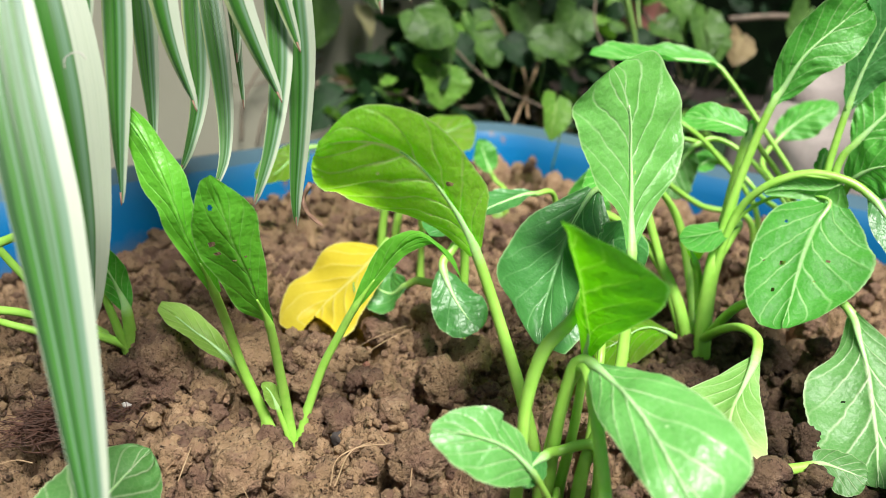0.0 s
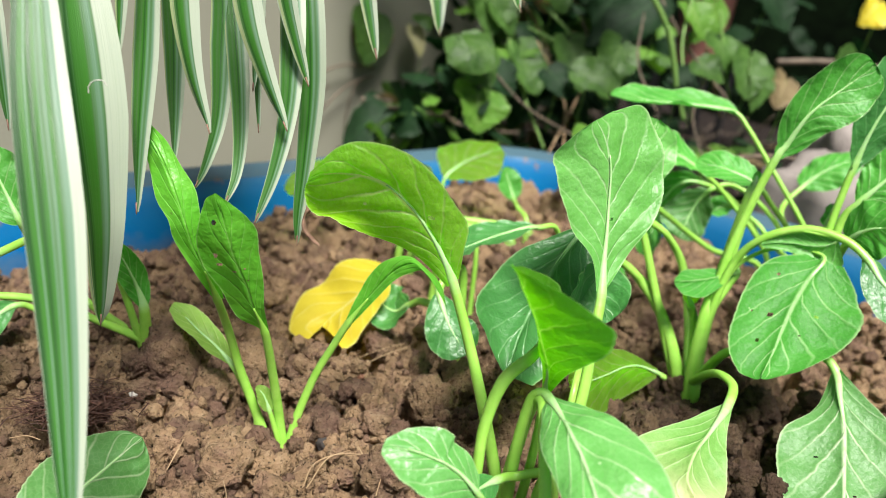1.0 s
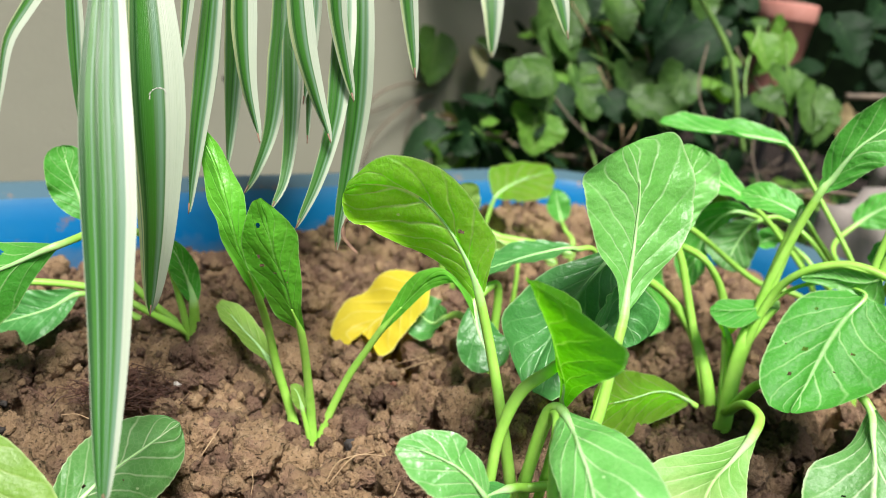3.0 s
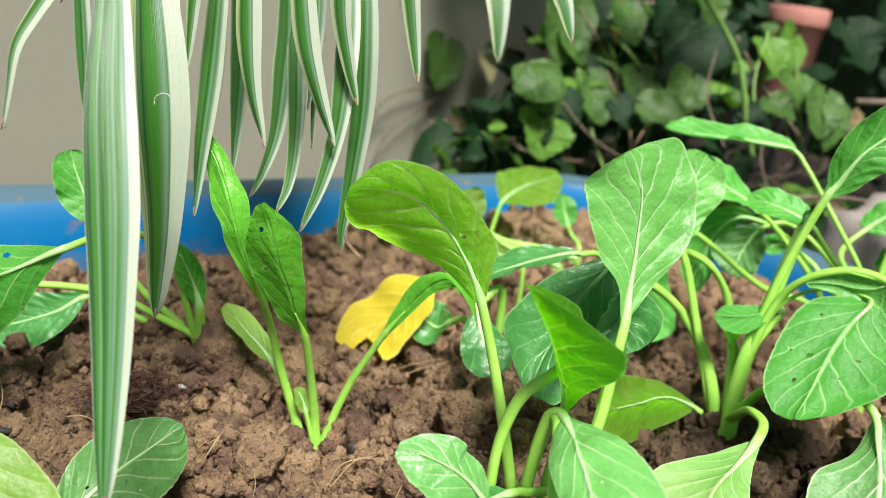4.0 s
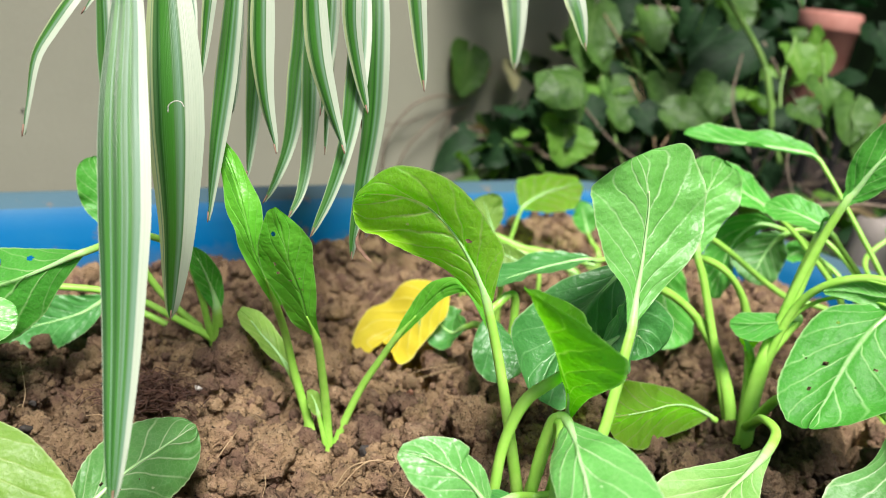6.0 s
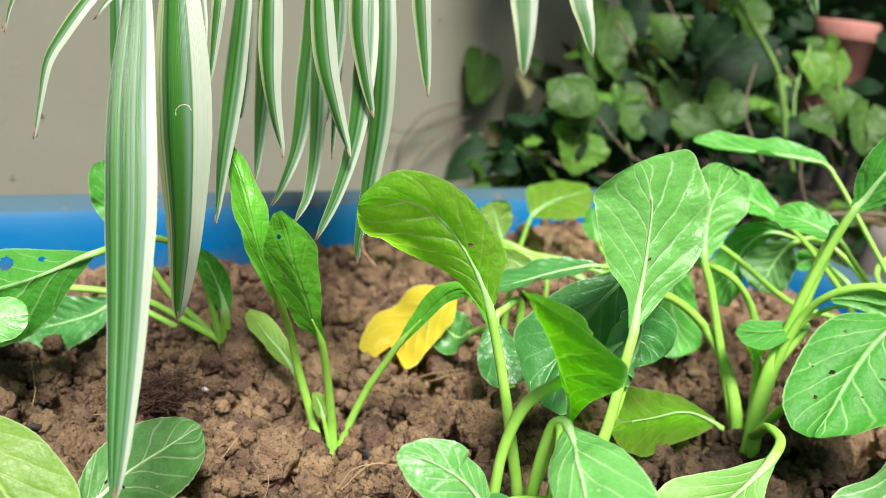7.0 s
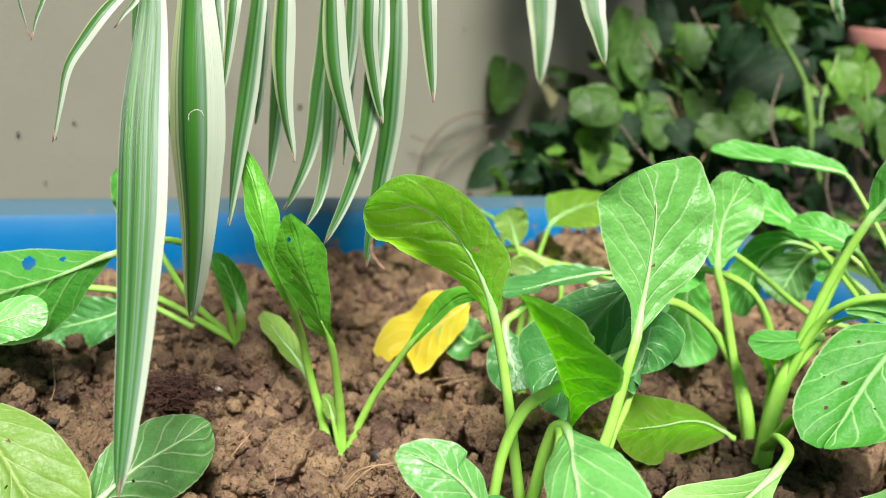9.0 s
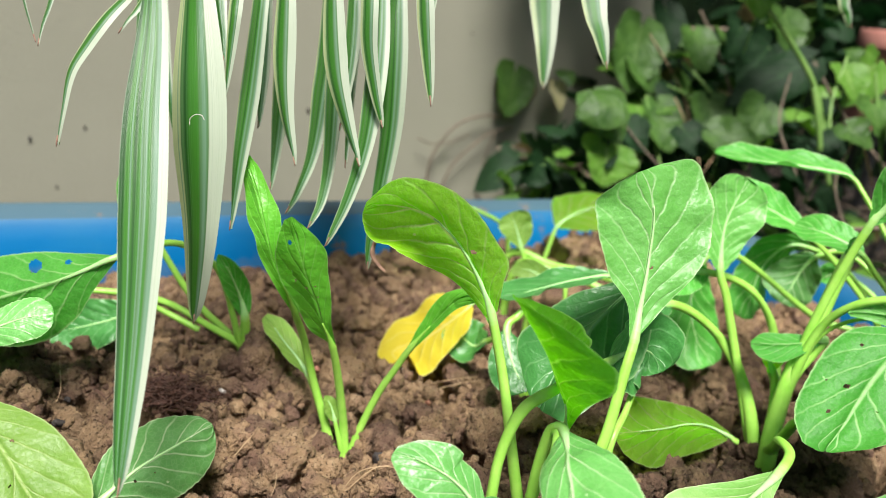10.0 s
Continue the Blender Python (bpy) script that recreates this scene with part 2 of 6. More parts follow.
def earth_material(name, a, b, c, scale=1.0, damp_shade=()):
    """Crumbly earth: ochre and purplish clods, dark grit, crumbs of two sizes as relief."""
    mat, p = surface(name, 0.85)
    n, lk = links(mat)
    big, mid, fine = noise_node(mat, 22 * scale, 4, 0.55, "Position"), noise_node(mat, 130 * scale, 5, 0.7, "Position"), noise_node(mat, 700 * scale, 4, 0.7, "Position")
    info, own = n.new("ShaderNodeNewGeometry"), n.new("ShaderNodeObjectInfo")
    vary = math_node(mat, "FRACT", math_node(mat, "ADD", info.outputs["Random Per Island"], own.outputs["Random"]))
    purple = tuple(k * f for k, f in zip(b, (0.78, 0.70, 0.86)))
    tone = math_node(mat, "MULTIPLY", math_node(mat, "SUBTRACT", math_node(mat, "ADD", math_node(mat, "MULTIPLY", vary, 0.35), noise_node(mat, 48 * scale, 3, 0.5, "Position")), 0.52), 4.0, clamp=True)
    col = mix_node(mat, tone, purple, b)
    col = mix_node(mat, math_node(mat, "MULTIPLY", math_node(mat, "SUBTRACT", 0.44, big), 4.0, clamp=True), col, a)
    col = mix_node(mat, math_node(mat, "MULTIPLY", math_node(mat, "SUBTRACT", mid, 0.50), 2.4, clamp=True), col, c)
    grit = noise_node(mat, 420 * scale, 3, 0.6, "Position")
    col = mix_node(mat, math_node(mat, "MULTIPLY", math_node(mat, "SUBTRACT", 0.44, grit), 7.0, clamp=True), col, a)
    hsv = n.new("ShaderNodeHueSaturation")
    lk.new(col, hsv.inputs["Color"])
    lk.new(math_node(mat, "ADD", math_node(mat, "MULTIPLY", vary, 0.6), 0.72), hsv.inputs["Value"])
    out = hsv.outputs[0]
    for cx, cy, reach, strength in damp_shade:
        # a ragged dark patch: damp earth and the plants' shade painted in together
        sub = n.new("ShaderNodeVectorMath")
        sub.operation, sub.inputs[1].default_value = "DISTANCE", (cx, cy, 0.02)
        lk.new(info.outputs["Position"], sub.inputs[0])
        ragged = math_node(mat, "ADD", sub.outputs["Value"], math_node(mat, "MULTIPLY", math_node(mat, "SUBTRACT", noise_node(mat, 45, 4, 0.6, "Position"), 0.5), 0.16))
        damp_shade_mask = math_node(mat, "SUBTRACT", 1.0, math_node(mat, "MULTIPLY", math_node(mat, "SUBTRACT", ragged, reach), 1 / 0.05, clamp=True))
        out = mix_node(mat, math_node(mat, "MULTIPLY", damp_shade_mask, strength), out, (0.030, 0.018, 0.009))
    lk.new(out, p.inputs["Base Color"])
    # crumbs stuck together: rounded cells of two sizes, warped
    warp = n.new("ShaderNodeTexNoise")
    warp.inputs["Scale"].default_value, warp.inputs["Detail"].default_value = 260 * scale, 2
    lk.new(info.outputs["Position"], warp.inputs["Vector"])
    bend = n.new("ShaderNodeVectorMath")
    bend.operation, bend.inputs[1].default_value = "MULTIPLY_ADD", (0.004 / scale,) * 3
    lk.new(warp.outputs["Color"], bend.inputs[0])
    lk.new(info.outputs["Position"], bend.inputs[2])
    cells = []
    for size in (230, 560):
        vor = n.new("ShaderNodeTexVoronoi")
        vor.inputs["Scale"].default_value = size * scale
        lk.new(bend.outputs[0], vor.inputs["Vector"])
        cells.append(math_node(mat, "SUBTRACT", 1.0, math_node(mat, "POWER", vor.outputs["Distance"], 2.0)))
    h = math_node(mat, "ADD", math_node(mat, "MULTIPLY", cells[0], 0.42), math_node(mat, "MULTIPLY", cells[1], 0.20))
    h = math_node(mat, "ADD", h, math_node(mat, "ADD", math_node(mat, "MULTIPLY", mid, 1.3), math_node(mat, "MULTIPLY", fine, 0.7)))
    lk.new(bump_node(mat, h, 1.0, 0.0042 / scale), p.inputs["Normal"])
    p.inputs["Specular IOR Level"].default_value = 0.3
    return mat


def plastic_material():
    mat, p = surface("blue_plastic", 0.42)
    n, lk = links(mat)
    dust = math_node(mat, "MULTIPLY", math_node(mat, "SUBTRACT", noise_node(mat, 14, 5, 0.65), 0.42), 2.2, clamp=True)
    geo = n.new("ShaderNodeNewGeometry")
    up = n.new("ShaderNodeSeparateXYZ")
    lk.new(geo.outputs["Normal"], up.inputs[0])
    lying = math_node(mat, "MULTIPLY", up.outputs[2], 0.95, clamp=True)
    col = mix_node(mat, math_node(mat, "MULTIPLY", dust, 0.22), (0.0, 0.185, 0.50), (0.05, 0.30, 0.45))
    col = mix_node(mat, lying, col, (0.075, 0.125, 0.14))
    p.inputs["Specular IOR Level"].default_value = 0.18
    # a film of dried mud splashed up from the soil
    place = n.new("ShaderNodeSeparateXYZ")
    lk.new(geo.outputs["Position"], place.inputs[0])
    splash = math_node(mat, "ADD", place.outputs[2], math_node(mat, "MULTIPLY", math_node(mat, "SUBTRACT", noise_node(mat, 20, 5, 0.6), 0.5), 0.09))
    film = math_node(mat, "SUBTRACT", 1.0, math_node(mat, "MULTIPLY", math_node(mat, "ADD", splash, 0.01), 45.0, clamp=True))
    col = mix_node(mat, math_node(mat, "MULTIPLY", film, 0.5), col, (0.20, 0.23, 0.24))
    rust = math_node(mat, "MULTIPLY", math_node(mat, "SUBTRACT", noise_node(mat, 26, 5, 0.7), 0.63), 9.0, clamp=True)
    col = mix_node(mat, rust, col, (0.30, 0.17, 0.08))
    lk.new(col, p.inputs["Base Color"])
    lk.new(math_node(mat, "ADD", math_node(mat, "MULTIPLY", dust, 0.3), 0.35), p.inputs["Roughness"])
    lk.new(bump_node(mat, noise_node(mat, 60, 4), 0.15, 0.002), p.inputs["Normal"])
    return mat


def wall_material():
    mat, p = surface("beige_plaster", 0.85)
    n, lk = links(mat)
    big, fine = noise_node(mat, 3, 5, 0.65), noise_node(mat, 160, 4, 0.6)
    col = mix_node(mat, big, (0.265, 0.262, 0.20), (0.34, 0.333, 0.258))
    spot = math_node(mat, "MULTIPLY", math_node(mat, "SUBTRACT", noise_node(mat, 30, 2), 0.76), 14.0, clamp=True)
    col = mix_node(mat, math_node(mat, "MULTIPLY", spot, 0.6), col, (0.22, 0.19, 0.14))
    lk.new(col, p.inputs["Base Color"])
    lk.new(bump_node(mat, fine, 0.35, 0.002), p.inputs["Normal"])
    return mat


def plain_material(name, a, b, scale, rough=0.7, bump=0.3, dist=0.001):
    mat, p = surface(name, rough)
    n, lk = links(mat)
    t = noise_node(mat, scale, 5, 0.65)
    lk.new(mix_node(mat, math_node(mat, "MULTIPLY", math_node(mat, "SUBTRACT", t, 0.3), 2.4, clamp=True), a, b), p.inputs["Base Color"])
    lk.new(bump_node(mat, t, bump, dist), p.inputs["Normal"])
    return mat


STALK, STRIPED = stalk_material("leaf_stalk", (0.21, 0.52, 0.040), (0.42, 0.71, 0.14)), striped_material("striped_leaf_narrow_margin", [(0.0, WHITE), (0.03, WHITE), (0.05, DEEP), (0.14, DEEP), (0.18, GREEN), (0.255, GREEN), (0.265, PALE), (0.285, PALE), (0.30, GREEN), (0.36, DEEP), (0.44, GREEN), (0.47, GREEN), (0.49, PALE), (0.52, GREY), (0.60, PALE), (0.62, GREEN), (0.66, GREEN), (0.68, GREY), (0.74, PALE), (0.82, PALE), (0.85, WHITE)])
STRIPED_WIDE = striped_material("striped_leaf_wide_margin", [(0.0, WHITE), (0.04, CREAM), (0.12, CREAM), (0.14, PALE), (0.16, CREAM), (0.19, GREY), (0.24, GREY), (0.27, DEEP), (0.36, GREEN), (0.51, GREEN), (0.54, GREY), (0.64, PALE), (0.70, GREY), (0.73, WHITE), (1.0, WHITE)])
# inner leaves: a duller pattern, with their shade put into the bands
STRIPED_DULL = striped_material("striped_leaf_inner", [(0.0, CREAM), (0.06, PALE), (0.10, GREY), (0.20, GREEN), (0.30, GREY), (0.40, GREEN), (0.46, DEEP), (0.52, GREEN), (0.60, PALE), (0.68, GREY), (0.76, PALE), (0.84, WHITE), (1.0, WHITE)])
# the stalk pales step by step into the midrib
PALER = [stalk_material("leaf_midrib", tuple(a + (b - a) * k / 5 for a, b in zip((0.21, 0.52, 0.040), (0.34, 0.64, 0.22))), tuple(a + (b - a) * k / 5 for a, b in zip((0.42, 0.71, 0.14), (0.52, 0.78, 0.38)))) for k in range(1, 6)]
# beside and under the plants, shade and damp are coloured into the soil
SOIL = earth_material("brown_soil", (0.026, 0.015, 0.008), (0.325, 0.212, 0.120), (0.56, 0.405, 0.255), damp_shade=((-0.235, 0.01, 0.10, 0.34), (0.32, -0.07, 0.10, 0.72), (0.25, 0.08, 0.07, 0.45)))
# near-black earth: the shade round the planter is put into its colour
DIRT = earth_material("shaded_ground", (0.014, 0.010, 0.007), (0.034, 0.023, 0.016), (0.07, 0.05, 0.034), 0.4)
BLUE, PLASTER = plastic_material(), wall_material()
STRAW = plain_material("dry_straw", (0.26, 0.16, 0.085), (0.50, 0.36, 0.21), 90)
FIBRE = plain_material("brown_fibre", (0.030, 0.013, 0.008), (0.11, 0.046, 0.028), 200)
TWIG = plain_material("dry_twig", (0.075, 0.056, 0.04), (0.22, 0.165, 0.115), 60)
STEM = plain_material("vine_stem", (0.12, 0.26, 0.05), (0.24, 0.40, 0.10), 60, 0.5)
CLAY = plain_material("terracotta", (0.46, 0.18, 0.14), (0.58, 0.28, 0.23), 20)
STONE = plain_material("pinkish_grey_stone", (0.20, 0.175, 0.16), (0.32, 0.28, 0.255), 16, 0.85, 0.5, 0.003)
BROWN = plain_material("withered_tip", (0.14, 0.07, 0.05), (0.34, 0.20, 0.14), 200)
CHAR = plain_material("dark_crumb", (0.012, 0.010, 0.010), (0.05, 0.04, 0.035), 150)
BRICK = plain_material("reddish_pebble", (0.26, 0.10, 0.06), (0.46, 0.23, 0.15), 150)
CHALK = plain_material("pale_fleck", (0.50, 0.47, 0.42), (0.72, 0.70, 0.66), 150)
BLACK = plain_material("black_plastic", (0.012, 0.012, 0.013), (0.03, 0.03, 0.03), 20, 0.45)
DARKWOOD = plain_material("dark_timber", (0.05, 0.035, 0.025), (0.11, 0.08, 0.055), 30)
# the darkness between far leaves is put into this near-black colour
SHADE_SHEET = plain_material("distant_shade", (0.002, 0.004, 0.002), (0.008, 0.018, 0.006), 14, 0.9)

SHADE_SHEET.node_tree.nodes["Principled BSDF"].inputs["Specular IOR Level"].default_value = 0.05


# ---- building helpers ----
def mesh_object(name, verts, faces, mats, parent=None, uvs=None, face_mats=None, smooth=True):
    me = bpy.data.meshes.new(name)
    me.from_pydata([tuple(v) for v in verts], [], [tuple(f) for f in faces])
    for m in mats:
        me.materials.append(m)
    if face_mats is not None:
        me.polygons.foreach_set("material_index", np.array(face_mats, dtype=np.int32))
    if smooth:
        me.polygons.foreach_set("use_smooth", np.ones(len(me.polygons), dtype=bool))
    if uvs is not None:
        layer = me.uv_layers.new(name="UVMap")
        loops = np.empty(len(me.loops), dtype=np.int32)
        me.loops.foreach_get("vertex_index", loops)
        layer.data.foreach_set("uv", np.asarray(uvs, dtype=np.float32)[loops].ravel())
    me.update()
    ob = new(name, me)
    if parent is not None:
        ob.parent = parent
    return ob


def curve_through(points, count):
    """Evenly spaced samples of the smooth curve through the points, and each point's fraction of its length."""
    p = np.array(points, float)
    ext = np.vstack([2 * p[0] - p[1], p, 2 * p[-1] - p[-2]])
    out, marks = [], [0]
    for i in range(1, len(ext) - 2):
        t = np.linspace(0, 1, 16, endpoint=False)[:, None]
        a, b, c, d = ext[i - 1], ext[i], ext[i + 1], ext[i + 2]
        out.append(0.5 * (2 * b + (c - a) * t + (2 * a - 5 * b + 4 * c - d) * t ** 2 + (3 * b - a - 3 * c + d) * t ** 3))
        marks.append(marks[-1] + 16)
    out = np.vstack(out + [p[-1:]])
    run = np.concatenate([[0], np.cumsum(np.linalg.norm(np.diff(out, axis=0), axis=1))])
    s = np.linspace(0, run[-1], count)
    return np.stack([np.interp(s, run, out[:, k]) for k in range(3)], 1), run[marks] / run[-1]


def unit(a):
    return a / np.maximum(np.linalg.norm(a, axis=-1, keepdims=True), 1e-9)


def tube(path, radii, ring=10, flat=1.0, side=None):
    """Vertices and faces of a closed tube along the path."""
    path = np.asarray(path)
    tan = unit(np.gradient(path, axis=0))
    ref = np.array(side if side is not None else (0.31, 0.93, 0.2), float)
    u = unit(ref - (tan @ ref)[:, None] * tan)
    w = np.cross(tan, u)
    a = np.linspace(0, 2 * math.pi, ring, endpoint=False)
    radii = np.broadcast_to(np.asarray(radii, float), (len(path),))
    v = path[:, None] + radii[:, None, None] * (np.cos(a)[None, :, None] * u[:, None] + flat * np.sin(a)[None, :, None] * w[:, None])
    n = len(path)
    f = [(i * ring + j, i * ring + (j + 1) % ring, (i + 1) * ring + (j + 1) % ring, (i + 1) * ring + j) for i in range(n - 1) for j in range(ring)]
    f += [tuple(range(ring))[::-1], tuple((n - 1) * ring + j for j in range(ring))]
    return v.reshape(-1, 3), f


SHAPES = {"obovate": (0.85, 0.42), "round": (0.55, 0.45), "fan": (0.95, 0.22), "lance": (0.6, 0.6), "ovate": (1.0, 0.6), "spade": (1.05, 0.8), "heart": (0.28, 0.75)}


def blade_mesh(path, side, width, kind="obovate", cup=0.1, wave=0.05, seed=0.0, nv=18, fold=0.0, holes=()):
    """A curved, puckered leaf with a wavy, finely notched edge: vertices, faces, uvs."""
    path, n = np.asarray(path), len(path)
    tan = unit(np.gradient(path, axis=0))
    side = np.broadcast_to(np.asarray(side, float), path.shape)
    across = unit(side - (tan * side).sum(1, keepdims=True) * tan)
    v = np.linspace(0, 1, n)
    turn = (0.30 * np.sin(v * 2.6 + seed * 2) * v)[:, None]
    across = across * np.cos(turn) + np.cross(tan, across) * np.sin(turn)
    up = np.cross(across, tan)
    a, b = SHAPES[kind]
    w = np.maximum(v, 1e-4) ** a * np.maximum(1 - v, 1e-4) ** b
    w = w / w.max()
    w = np.maximum(w, 0.035 if kind != "heart" else 0.01)
    w[-1] = 0.02
    u = np.linspace(-1, 1, nv)
    length = np.linalg.norm(np.diff(path, axis=0), axis=1).sum()
    notch = 1 + 0.009 * np.sin(v[:, None] * 105 + seed * 7 + u[None] * 2) * (np.abs(u)[None] > 0.95) + 0.03 * np.sin(v * 9 + seed * 3)[:, None] * np.sign(u)[None]
    half = 0.5 * width * w[:, None] * u[None] * notch
    lift = width * w[:, None] * (cup * u[None] ** 2 + 0.5 * fold * np.abs(u)[None])
    ripple = wave * width * np.abs(u[None]) ** 1.6 * (np.sin(v[:, None] * 13 + seed * 5 + np.sign(u)[None] * 1.3) + 0.6 * np.sin(v[:, None] * 27 + seed * 11 - np.sign(u)[None])) * w[:, None]
    puff = 0.034 * width * min(wave / 0.03, 1.1) * np.abs(np.sin(v[:, None] * 21 - np.abs(u)[None] * 7 + seed)) * (0.5 + 0.5 * np.sin(v[:, None] * 8 + u[None] * 5 + seed * 3)) * np.abs(u)[None] ** 0.6
    droop = np.zeros_like(half)
    if kind == "heart":
        back = 0.22 * length * np.clip(1 - v[:, None] * 3.0, 0, 1) * np.abs(u[None])
        droop = back
    top = path[:, None] + across[:, None] * half[..., None] + up[:, None] * (lift + ripple + puff)[..., None] - tan[:, None] * droop[..., None]
    uv = np.stack(np.broadcast_arrays(u[None] * 0.5 + 0.5, v[:, None]), -1).reshape(-1, 2)
    idx = lambda i, j: i * nv + j

    def eaten(i, j):
        return any(((u[j] + u[j + 1]) / 4 + 0.5 - hu) ** 2 * (width / length) ** 2 + ((v[i] + v[i + 1]) / 2 - hv) ** 2 < hr * hr for hu, hv, hr in holes)

    faces = [(idx(i, j), idx(i, j + 1), idx(i + 1, j + 1), idx(i + 1, j)) for i in range(n - 1) for j in range(nv - 1) if not eaten(i, j)]
    return top.reshape(-1, 3), faces, uv


def empty(name, place, label, category, group=""):
    ob = new(name)
    ob.empty_display_size = 0.02
    ob.location = place
    return tagged(ob, label, category, group)


def to_local(verts, ob):
    return np.asarray(verts) - np.array(ob.location)

# ---- the planter stands along the wall; E1 runs along it, E2 towards the wall ----
YAW = radians(29)
E1, E2 = np.array([math.cos(YAW), math.sin(YAW)]), np.array([-math.sin(YAW), math.cos(YAW)])
LEFT, RIGHT, FRONT, BACK, CORNER = -1.0, 0.70, -0.33, 0.433, 0.13


def plan(a, b):
    return E1 * a + E2 * b


def soil_level(x, y):
    back = min(max((x * E2[0] + y * E2[1] - 0.24) / 0.15, 0.0), 1.0)
    along = x * E1[0] + y * E1[1]
    heap = 1 / (1 + math.exp(-(along - 0.125) / 0.022))
    return 0.014 - (0.030 - 0.034 * heap) * back * back - 0.025 * math.exp(-((x - 0.035) ** 2 + (y - 0.155) ** 2) / 0.0045) - 0.020 * math.exp(-(x * x + (y - 0.004) ** 2) / 0.0028) + 0.022 * math.exp(-((x + 0.10) ** 2 + (y - 0.085) ** 2) / 0.0035) + 0.012 * math.exp(-((x - 0.1) ** 2 + (y + 0.1) ** 2) / 0.02) - 0.022 * math.exp(-((x + 0.092) ** 2 + (y + 0.082) ** 2) / 0.0016) + 0.006 * math.sin(x * 17 + 1) * math.sin(y * 13)


def rounded_outline(inset, per=14):
    l, r, f, b, c = LEFT + inset, RIGHT - inset, FRONT + inset, BACK - inset, max(CORNER - inset, 0.02)
    pts = []
    for ca, cb, start in ((r - c, b - c, 0), (l + c, b - c, 90), (l + c, f + c, 180), (r - c, f + c, 270)):
        for k in range(per + 1):
            t = radians(start + 90 * k / per)
            pts.append((ca + c * math.cos(t), cb + c * math.sin(t)))
    return pts


def build_planter():
    profile = [(0.062, -0.150), (0.044, 0.040), (0.042, 0.054), (0.037, 0.0615), (0.014, 0.0695), (0.008, 0.0705), (0.002, 0.069), (0.0, 0.064), (0.0, 0.050), (0.004, 0.047), (0.016, 0.047), (0.045, -0.158), (0.05, -0.162)]
    root = empty("planter", (0, 0, -0.162), "blue plastic trough planter with dusty rim, full of soil", "planter")
    for name, first, last in (("inner_wall", 0, 4), ("rim", 3, 10), ("outer_wall", 9, 13)):
        verts = [(*plan(a, b), z) for inset, z in profile[first:last] for a, b in rounded_outline(inset)]
        n, rows = len(rounded_outline(0.0)), last - first
        faces = [(i * n + j, i * n + (j + 1) % n, (i + 1) * n + (j + 1) % n, (i + 1) * n + j) for i in range(rows - 1) for j in range(n)]
        if name == "outer_wall":
            faces.append(tuple((rows - 1) * n + j for j in range(n))[::-1])
        if name == "inner_wall":
            faces.append(tuple(range(n)))
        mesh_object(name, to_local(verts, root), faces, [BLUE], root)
    return root


def box(name, a0, a1, b0, b1, z0, z1, mat, cuts=1):
    """A block in the planter's directions."""
    bm = bmesh.new()
    bmesh.ops.create_cube(bm, size=1)
    for v in bm.verts:
        a, b = (a0 + a1) / 2 + v.co.x * (a1 - a0), (b0 + b1) / 2 + v.co.y * (b1 - b0)
        x, y = plan(a, b)
        v.co = (x, y, (z0 + z1) / 2 + v.co.z * (z1 - z0))
    me = bpy.data.meshes.new(name)
    bm.to_mesh(me)
    bm.free()
    me.materials.append(mat)
    return new(name, me)


def build_ground():
    rng = np.random.default_rng(5)
    xs = np.concatenate([np.linspace(-40, -3, 8), np.linspace(-2.6, 3.4, 90), np.linspace(4, 40, 8)])
    n = len(xs)
    verts = [(x, y, -0.162 + (0.012 * noise.noise(Vector((x * 9, y * 9, 0))) if abs(x) < 3 and abs(y) < 3 else 0)) for y in xs for x in xs]
    faces = [(i * n + j, i * n + j + 1, (i + 1) * n + j + 1, (i + 1) * n + j) for i in range(n - 1) for j in range(n - 1)]
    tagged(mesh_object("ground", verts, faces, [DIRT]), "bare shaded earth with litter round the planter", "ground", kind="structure")


